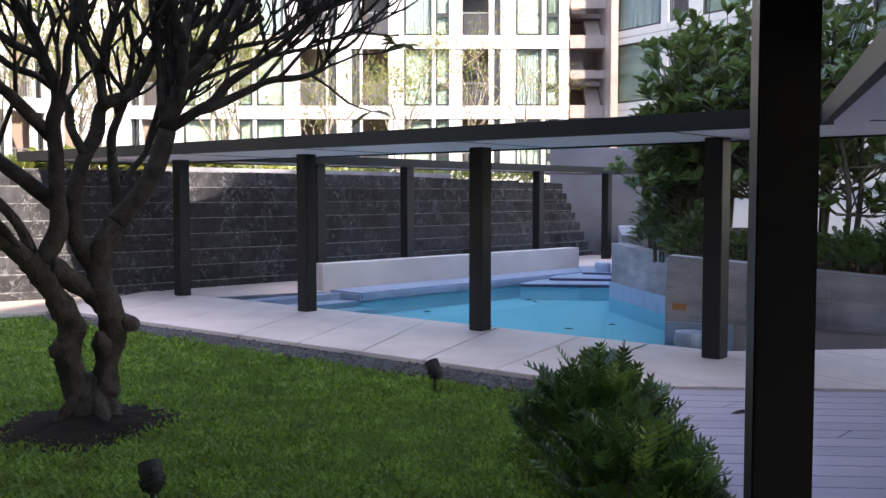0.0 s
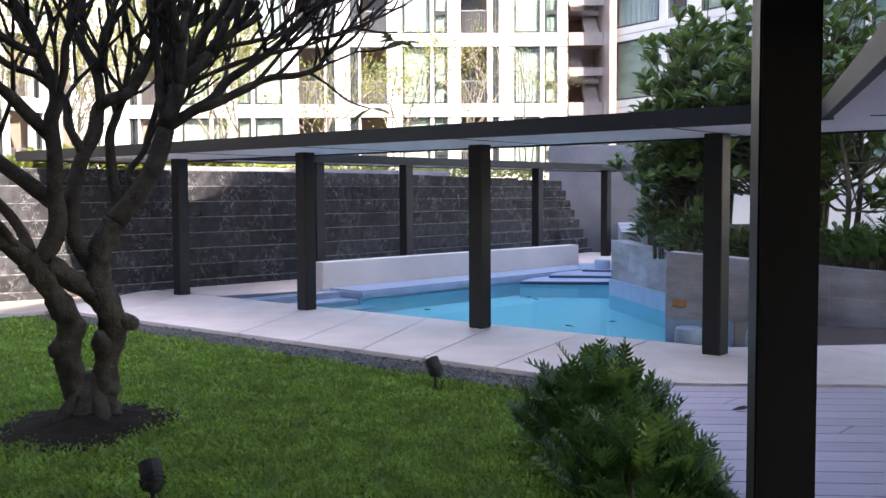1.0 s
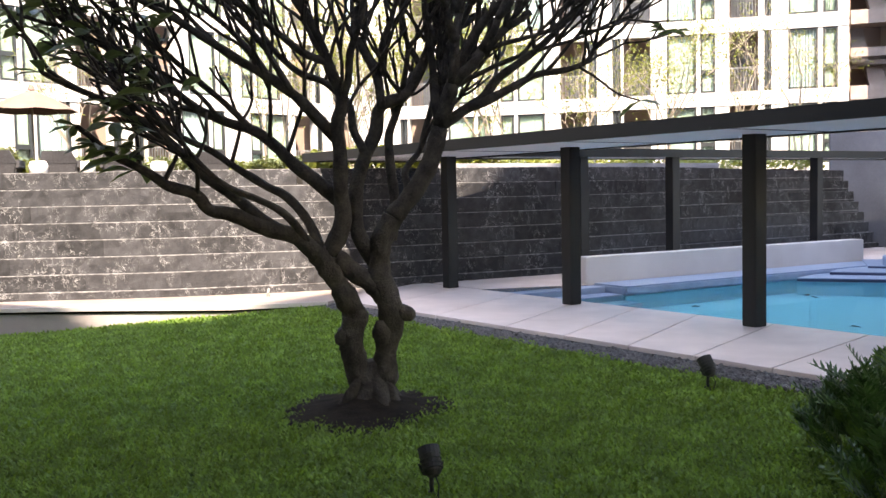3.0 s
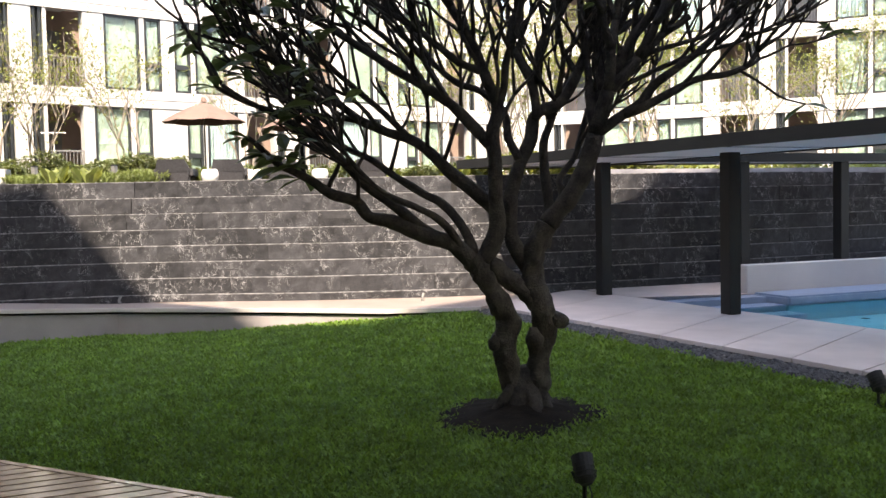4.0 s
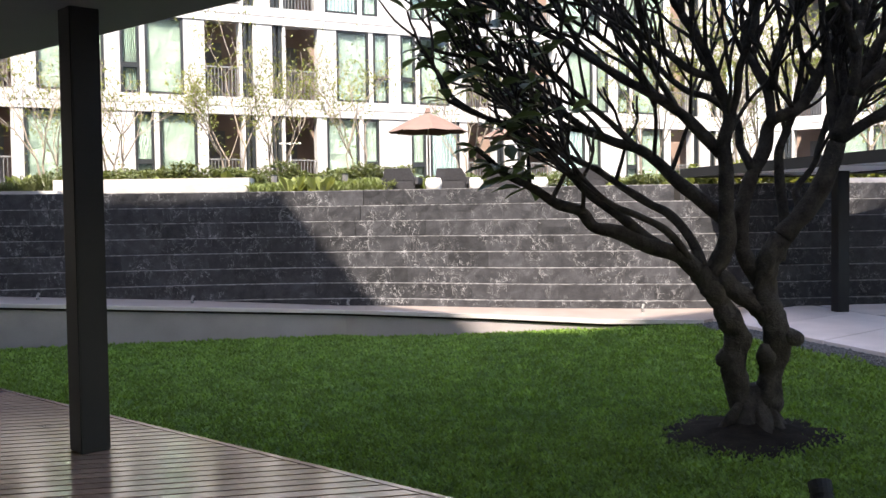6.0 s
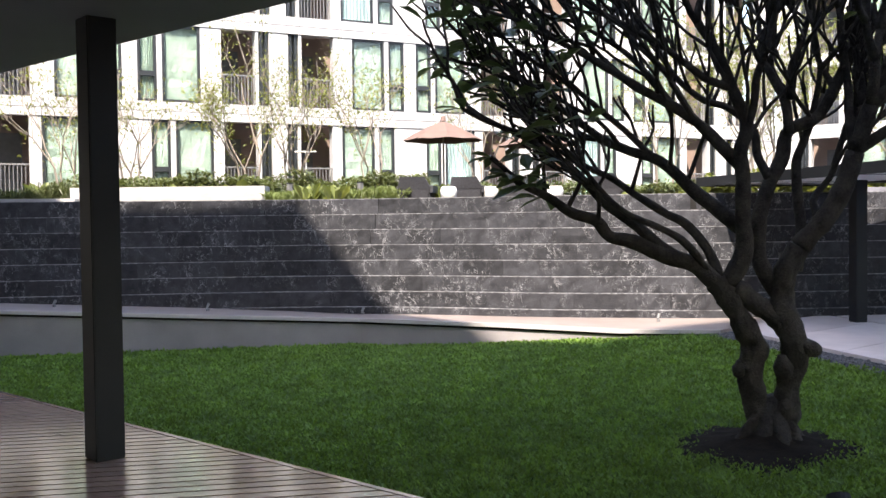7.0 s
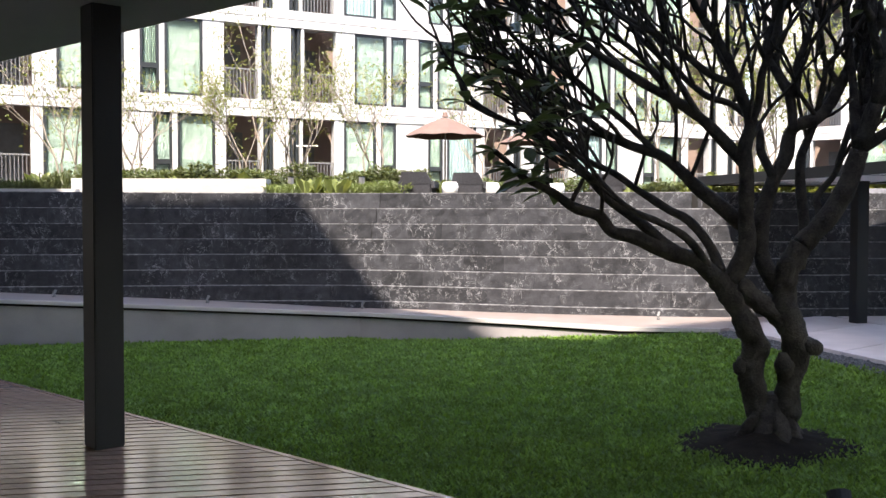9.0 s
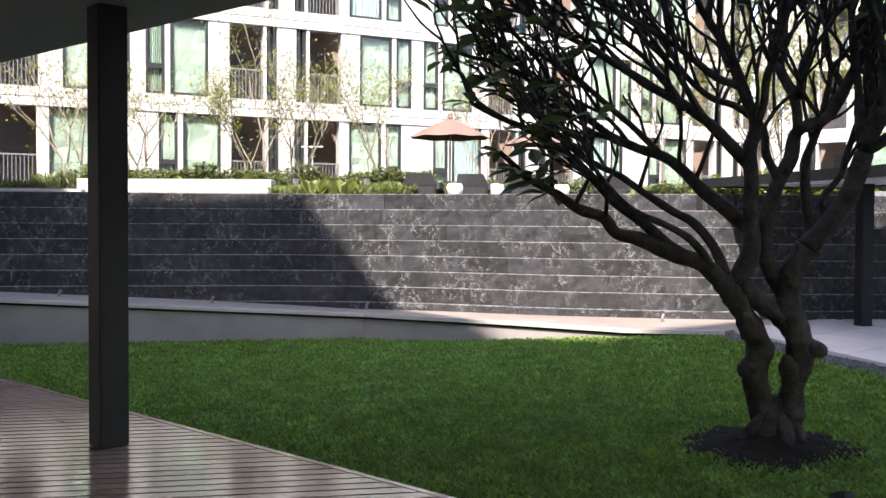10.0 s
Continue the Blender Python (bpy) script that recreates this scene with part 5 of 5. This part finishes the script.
# parasols
def parasol(x, y, z_top, r):
    base = WALL_TOP - 0.06
    pr = thing("parasol", "open faded red canvas parasol on a wooden pole", "parasol", Matrix.Translation((x, y, base)), group="parasols")
    h = z_top - base
    bm = bmesh.new()
    tube(bm, [(0, 0, 0), (0, 0, h + 0.06)], [0.025, 0.022], 10)
    part("pole", bm, M_GREYBARK, pr)
    n = 8
    bm = bmesh.new()
    tip = bm.verts.new((0, 0, h))
    prev = None
    cols = []
    for k in range(n * 2):
        a = k * math.tau / (n * 2)
        sag = 0.0 if k % 2 == 0 else 0.05
        cols.append([bm.verts.new((rr * r * (1 - sag * 0.6) * math.cos(a), rr * r * (1 - sag * 0.6) * math.sin(a), h - dz * r - sag * rr * 0.5)) for rr, dz in ((0.35, 0.13), (0.7, 0.3), (1.0, 0.47))])
    for k in range(n * 2):
        c, d = cols[k], cols[(k + 1) % (n * 2)]
        bm.faces.new((tip, c[0], d[0]))
        for j in range(2):
            bm.faces.new((c[j], c[j + 1], d[j + 1], d[j]))
    part("canopy", bm, M_CANVAS, pr, "faded red canvas with scalloped edge")
    for k in range(n):
        a = k * math.tau / n
        bm = bmesh.new()
        tube(bm, [(0, 0, h - 0.05), (r * 0.98 * math.cos(a), r * 0.98 * math.sin(a), h - 0.49 * r)], [0.01, 0.008], 4)
        part("rib", bm, M_GREYBARK, pr)
    bm = bmesh.new()
    tube(bm, [(0, 0, h), (0, 0, h + 0.1), (0, 0, h + 0.13)], [0.09, 0.05, 0.01], 10)
    part("cap", bm, M_CANVAS, pr)


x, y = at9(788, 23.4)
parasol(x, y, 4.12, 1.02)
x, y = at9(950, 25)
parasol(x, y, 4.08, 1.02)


# lounge chairs, side posts and pots
def lounge_chair(x, y, turn):
    ch = thing("lounge_chair", "dark woven rattan lounge chair at the terrace edge", "chair", Matrix.Translation((x, y, WALL_TOP - 0.06)) @ Matrix.Rotation(turn, 4, "Z"), group="terrace chairs")
    bm = bmesh.new()
    bmesh.ops.create_cube(bm, size=1)
    for v in bm.verts:
        v.co.x *= 0.62
        v.co.y *= 0.6
        v.co.z = 0.14 + v.co.z * 0.26
        if v.co.z < 0.14:
            v.co.x *= 0.86
            v.co.y *= 0.86
    bmesh.ops.bevel(bm, geom=bm.edges[:], offset=0.03, segments=2, affect="EDGES")
    part("seat", bm, M_RATTAN, ch)
    bm = bmesh.new()
    v = [bm.verts.new(c) for c in ((-0.31, -0.3, 0.24), (0.31, -0.3, 0.24), (0.2, -0.36, 0.46), (-0.26, -0.36, 0.46), (-0.31, -0.22, 0.24), (0.31, -0.22, 0.24), (0.2, -0.3, 0.46), (-0.26, -0.3, 0.46))]
    for f in ((0, 1, 2, 3), (4, 7, 6, 5), (0, 4, 5, 1), (1, 5, 6, 2), (2, 6, 7, 3), (3, 7, 4, 0)):
        bm.faces.new([v[i] for i in f])
    part("backrest", bm, M_RATTAN, ch)
    for s in (-1, 1):
        part("armrest", boxed(s * 0.31 - 0.03, -0.3, 0.16, s * 0.31 + 0.03, 0.26, 0.3, bevel=0.015), M_RATTAN, ch)


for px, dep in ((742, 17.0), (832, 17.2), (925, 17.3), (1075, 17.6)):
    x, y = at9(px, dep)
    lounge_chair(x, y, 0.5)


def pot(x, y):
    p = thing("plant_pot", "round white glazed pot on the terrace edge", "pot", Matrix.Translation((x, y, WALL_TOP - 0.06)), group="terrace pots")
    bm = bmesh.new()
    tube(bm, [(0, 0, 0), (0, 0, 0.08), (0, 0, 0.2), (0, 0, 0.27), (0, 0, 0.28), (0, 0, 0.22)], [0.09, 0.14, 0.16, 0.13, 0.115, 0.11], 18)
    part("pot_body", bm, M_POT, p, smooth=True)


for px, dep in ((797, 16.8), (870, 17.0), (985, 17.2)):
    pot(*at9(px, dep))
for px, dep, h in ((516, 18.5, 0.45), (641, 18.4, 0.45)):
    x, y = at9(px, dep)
    b = thing("bollard_light", "short grey bollard light on the terrace", "bollard", Matrix.Translation((x, y, WALL_TOP - 0.08)), group="bollards")
    part("post", boxed(-0.045, -0.045, 0, 0.045, 0.045, h, bevel=0.008), M_RAIL, b)
    part("post_cap", boxed(-0.05, -0.05, h, 0.05, 0.05, h + 0.02), M_FRAME, b)

# pool stools
for x, y in ((2.66, 10.25), (3.35, 10.0)):
    st = thing("pool_stool", "round pale blue mosaic stool standing in the pool", "stool", Matrix.Translation((x, y, -1.05)), group="pool stools")
    bm = bmesh.new()
    tube(bm, [(0, 0, 0), (0, 0, 1.13), (0, 0, 1.18), (0, 0, 1.19)], [0.16, 0.16, 0.15, 0.13], 20)
    part("stool_body", bm, M_POOLTILE, st, smooth=False)

st = thing("pool_stool", "round pale blue mosaic stool on the pool steps", "stool", Matrix.Translation((3.25, 19.4, -0.06)), group="pool stools")
bm = bmesh.new()
tube(bm, [(0, 0, 0), (0, 0, 0.26), (0, 0, 0.29), (0, 0, 0.3)], [0.16, 0.16, 0.15, 0.13], 20)
part("stool_body", bm, M_POOLTILE, st)

# leaves afloat on the pool and lying on the deck
rnd = random.Random(31)
for x, y, z in ((-0.17, 14.0, -0.117), (1.54, 15.2, -0.117), (2.3, 12.6, -0.117), (1.68, 12.15, -0.117), (0.65, 12.4, -0.117), (1.35, 15.6, -0.117), (2.1, 6.9, 0.003), (1.8, 7.3, 0.003)):
    fl = thing("fallen_leaf", "single dark fallen leaf lying flat", "leaf", Matrix.Translation((x, y, z)), group="fallen leaves")
    bm = bmesh.new()
    leaf(bm, Vector((0, 0, 0.004)), Vector((rnd.uniform(-1, 1), rnd.uniform(-0.4, 0.4), 0.02)), 0.13, 0.4, random.Random(1), 0.0)
    part("leaf_blade", bm, M_BARK, fl)

# white clothes stand outside the ground-floor flats
x, y = at9(545, 28)
cs = thing("clothes_stand", "slim white clothes stand before the ground-floor flat", "stand", Matrix.Translation((x, y, WALL_TOP - 0.06)))
bm = bmesh.new()
tube(bm, [(0, 0, 0), (0, 0, 1.75)], [0.022, 0.018], 8)
part("pole", bm, M_POT, cs)
bm = bmesh.new()
tube(bm, [(-0.26, -0.2, 1.76), (0.26, 0.2, 1.76)], [0.022, 0.022], 8)
part("crossbar", bm, M_POT, cs)
bm = bmesh.new()
tube(bm, [(0, 0, 0), (0, 0, 0.03), (0, 0, 0.05)], [0.2, 0.2, 0.03], 14)
part("foot", bm, M_POT, cs)


# ---- pieces of floors and walls ----
# pebbles beside the pool deck
rnd = random.Random(8)
bm = bmesh.new()
tmpl = bmesh.new()
bmesh.ops.create_icosphere(tmpl, subdivisions=1, radius=1)
tv = [v.co.copy() for v in tmpl.verts]
tf = [[v.index for v in f.verts] for f in tmpl.faces]
tmpl.free()
verts, faces = [], []
dd = (DECK_B - DECK_A).normalized()
dn = Vector((dd.y, -dd.x))
LG = (DECK_B - DECK_A).length
for k in range(7500):
    s, w = rnd.uniform(0.0, LG + 0.6), rnd.uniform(0.03, 0.46 + 0.04 * noise.noise((k * 0.01, 0, 0)))
    p = DECK_A + dd * s + dn * w
    r = rnd.uniform(0.013, 0.034)
    rot = Euler((rnd.uniform(0, 6), rnd.uniform(0, 6), rnd.uniform(0, 6))).to_matrix()
    base = len(verts)
    c = Vector((p.x, p.y, lawn_z(p.x, p.y) + 0.0 + rnd.uniform(0, 0.022)))
    for v in tv:
        verts.append(c + rot @ Vector((v.x * r * 1.35, v.y * r, v.z * r * 0.75)))
    faces += [[base + i for i in f] for f in tf]
me = bpy.data.meshes.new("pebbles")
me.from_pydata(verts, [], faces)
me.materials.append(M_PEBBLE)
tagged(new("pebbles", me), "strip of dark grey pebbles along the pool deck", "gravel", kind="stuff")

# slabs of the pool deck
fr = [-0.1, 1.2, 2.6, 4.0, 5.0, 5.93, 6.75, 7.6, 8.25]
bk = [0.2, 1.4, 2.8, 4.2, 5.3, 6.3, 7.4, 8.56, 9.4]
pool_line = (POOL_R - POOL_TIP).normalized()
P0 = POOL_TIP - pool_line * 1.9
for i in range(8):
    a, b = DECK_A + dd * (fr[i] + 0.009), DECK_A + dd * (fr[i + 1] - 0.009)
    c, d = P0 + pool_line * (bk[i + 1] - 0.009), P0 + pool_line * (bk[i] + 0.009)
    part("paving_slab", inset_top([tuple(a), tuple(b), tuple(c), tuple(d)], -0.05, 0.0), M_PAVE, part_pave)
far = [(1.02, 8.38), (1.7, 7.97), (9.0, 7.42), (9.0, 10.3), (2.86, 9.74), (2.24, 10.24)]
for i in range(6):
    x0, x1 = 0.9 + 1.35 * i, 0.9 + 1.35 * (i + 1)
    q = clip(clip(far, x0 + 0.006, 8, 0.86, 0.5), x1 - 0.006, 8, -0.86, -0.5)
    if len(q) > 2:
        part("paving_slab", inset_top(q, -0.05, 0.0), M_PAVE, part_pave)

# timber decks
deck = tagged(part("floor", prism([(-30, 5.3), (1.45, 3.75), (1.55, 7.85), (12, 7.3), (12, -14), (-30, -14)], -0.16, -0.05), M_DARK), "oiled timber decking under the arcade, narrow dark gaps", "floor", kind="structure")


def edge_y(x):
    return 3.88 - 0.0585 * (x + 0.0)


bdir = Vector((math.cos(radians(49.5)), math.sin(radians(49.5))))
bnor = Vector((-bdir.y, bdir.x))
PITCH = 0.121
made = 0
near = [(-11.5, 5.6), (1.45, 5.0), (1.45, -3.0), (-11.5, -3.0)]
for k in range(-34, 104):
    o = Vector((0, 0.6)) + bnor * (k * PITCH)
    q = clip(clip(near, o.x + bnor.x * 0.012, o.y + bnor.y * 0.012, bnor.x, bnor.y), o.x + bnor.x * (PITCH - 0.012), o.y + bnor.y * (PITCH - 0.012), -bnor.x, -bnor.y)
    if len(q) > 2:
        q = clip(q, 0, edge_y(0) + 0.035, -0.0585, -1)
    if len(q) > 2:
        part("deck_board", inset_top(q, -0.05, 0.0, 0.004), M_BOARD, deck)
part("edge_board", inset_top([(-11.5, edge_y(-11.5) + 0.045), (1.45, edge_y(1.45) + 0.045), (1.45, edge_y(1.45) + 0.09), (-11.5, edge_y(-11.5) + 0.09)], -0.2, 0.0, 0.005), M_BOARD, deck)
right_deck = [(1.5, -3.0), (9, -3.0), (9, 7.35), (1.55, 7.85)]
for k in range(-28, 36):
    y0 = 3.0 + k * 0.22
    n = Vector((0.07, 1)).normalized()
    q = clip(clip(right_deck, 1.5, y0 + 0.006, n.x, n.y), 1.5, y0 + 0.214, -n.x, -n.y)
    if len(q) > 2:
        cut = 2.2 + (k * 2.37) % 5.0
        for side in (-1, 1):
            h = clip(q, cut + side * 0.005, y0 + 0.1, side * 0.75, -side * 0.66)
            if len(h) > 2:
                part("deck_board", inset_top(h, -0.05, 0.0, 0.004), M_GREYBOARD, deck)

# stones of the black wall
COURSES = 8
CH = 0.27
rnd = random.Random(3)
stones = []
for c in range(COURSES):
    z0, z1 = WALL_TOP - (COURSES - c) * CH + 0.002, WALL_TOP - (COURSES - c - 1) * CH - 0.002
    s = 3.0 - rnd.uniform(0, 0.6)
    end = WALL_LEN + 0.1 - 0.15 * c
    while s < end:
        L = rnd.uniform(0.5, 0.95)
        e = min(s + L, end)
        stones.append((c, z0, z1, s + 0.002, e - 0.002))
        s = e
meshes = []
for j in range(14):
    bm = bmesh.new()
    n = 5
    grid = [[bm.verts.new((i / n, 0.012 * rnd.uniform(-1, 1), k / 2)) for k in range(3)] for i in range(n + 1)]
    backv = [[bm.verts.new((i / n, 0.36, k)) for k in (0, 1)] for i in (0, n)]
    for i in range(n):
        for k in range(2):
            bm.faces.new((grid[i][k], grid[i + 1][k], grid[i + 1][k + 1], grid[i][k + 1]))
    bm.faces.new([g[2] for g in grid] + [backv[1][1], backv[0][1]])
    bm.faces.new([g[0] for g in grid[::-1]] + [backv[0][0], backv[1][0]])
    bm.faces.new((grid[0][0], grid[0][1], grid[0][2], backv[0][1], backv[0][0]))
    bm.faces.new((grid[n][0], backv[1][0], backv[1][1], grid[n][2], grid[n][1]))
    meshes.append(mesh_of(bm, "wall_stone", M_STONE))
rest_v, rest_f = [], []
count = 0
for i, (c, z0, z1, s, e) in enumerate(stones):
    p, q = wall_at(s)[0], wall_at(e)[0]
    d = (q - p).normalized()
    nn = Vector((-d.y, d.x))
    o = p + nn * (0.045 * c + rnd.uniform(-0.008, 0.008) - 0.02)
    fall = 1 - 0.055 * smooth01((p.x + 2.0) / 5.0)
    m = Matrix.Translation((o.x, o.y, z0 * fall)) @ Matrix.Rotation(math.atan2(d.y, d.x), 4, "Z") @ Matrix.Diagonal((e - s + 0.004 + 0.006 * c, 1, (z1 - z0) * fall, 1))
    me = meshes[i % 14]
    if 9.5 < s < 26.0 and count < 300:
        count += 1
        ob = new("wall_stone", me)
        ob.parent = wall_black
        ob.matrix_world = m
    else:
        base = len(rest_v)
        rest_v += [m @ v.co for v in me.vertices]
        rest_f += [[base + k for k in f.vertices] for f in me.polygons]
me = bpy.data.meshes.new("wall_stones")
me.from_pydata(rest_v, [], rest_f)
me.materials.append(M_STONE)
ob = new("wall_stones", me)
ob.parent = wall_black
tagged(ob, kind="stuff")


# grass blades
def blades():
    rng = np.random.default_rng(4)
    n = 1000000
    x = rng.uniform(-17.5, 1.6, n)
    y = rng.uniform(3.85, 13.6, n)
    d = np.hypot(x, y)
    keep = rng.random(n) < np.clip((6.2 / d) ** 1.1, 0, 1)
    ax, ay = DECK_A
    side = (x - ax) * dn.x + (y - ay) * dn.y
    keep &= side > 0.42 + 0.08 * np.sin(x * 7)
    keep &= y > 3.985 - 0.0585 * x
    lx = np.array([p[0] for p in LEDGE])
    ly = np.array([p[1] for p in LEDGE])
    keep &= y < np.interp(x, lx, ly) - 0.09 + 0.04 * np.sin(x * 5) + 0.03 * np.sin(x * 23)
    keep &= np.hypot(x - TREE_AT.x + 0.1, (y - TREE_AT.y + 0.08)) > 0.36 + 0.7 * rng.random(n) ** 1.5 + 0.1 * np.sin(3 * np.arctan2(y - TREE_AT.y, x - TREE_AT.x))
    x, y, d = x[keep], y[keep], d[keep]
    n = len(x)
    t = lambda v: np.clip(v, 0, 1) ** 2 * (3 - 2 * np.clip(v, 0, 1))
    z = -0.08 - 0.36 * t((-x - 5.0) / 6.0) * t((y - 4.0) / 3.0) - 0.005
    a = rng.uniform(0, math.tau, n)
    L = rng.uniform(0.03, 0.07, n) * np.clip(d / 8, 0.9, 1.4)
    w = rng.uniform(0.006, 0.0135, n) * np.clip(d / 6, 1.0, 2.0)
    lean = rng.uniform(0.4, 2.2, n)
    h = L / np.sqrt(1 + lean ** 2)
    ca, sa = np.cos(a), np.sin(a)
    v = np.empty((n, 4, 3), np.float32)
    v[:, 0] = np.stack([x - sa * w, y + ca * w, z], 1)
    v[:, 1] = np.stack([x + sa * w, y - ca * w, z], 1)
    v[:, 2] = np.stack([x + ca * h * lean * 0.55 + sa * w * 0.9, y + sa * h * lean * 0.55 - ca * w * 0.9, z + h * 0.75], 1)
    v[:, 3] = np.stack([x + ca * h * lean, y + sa * h * lean, z + h], 1)
    me = bpy.data.meshes.new("grass_blades")
    me.vertices.add(n * 4)
    me.vertices.foreach_set("co", v.ravel())
    me.loops.add(n * 6)
    idx = np.arange(n)[:, None] * 4 + np.array([0, 1, 2, 0, 2, 3])
    me.loops.foreach_set("vertex_index", idx.ravel().astype(np.int32))
    me.polygons.add(n * 2)
    me.polygons.foreach_set("loop_start", np.arange(n * 2, dtype=np.int32) * 3)
    me.update(calc_edges=True)
    me.materials.append(M_BLADE)
    tagged(new("grass_blades", me), "dense short green grass with a few thin patches", "grass", kind="stuff")


blades()
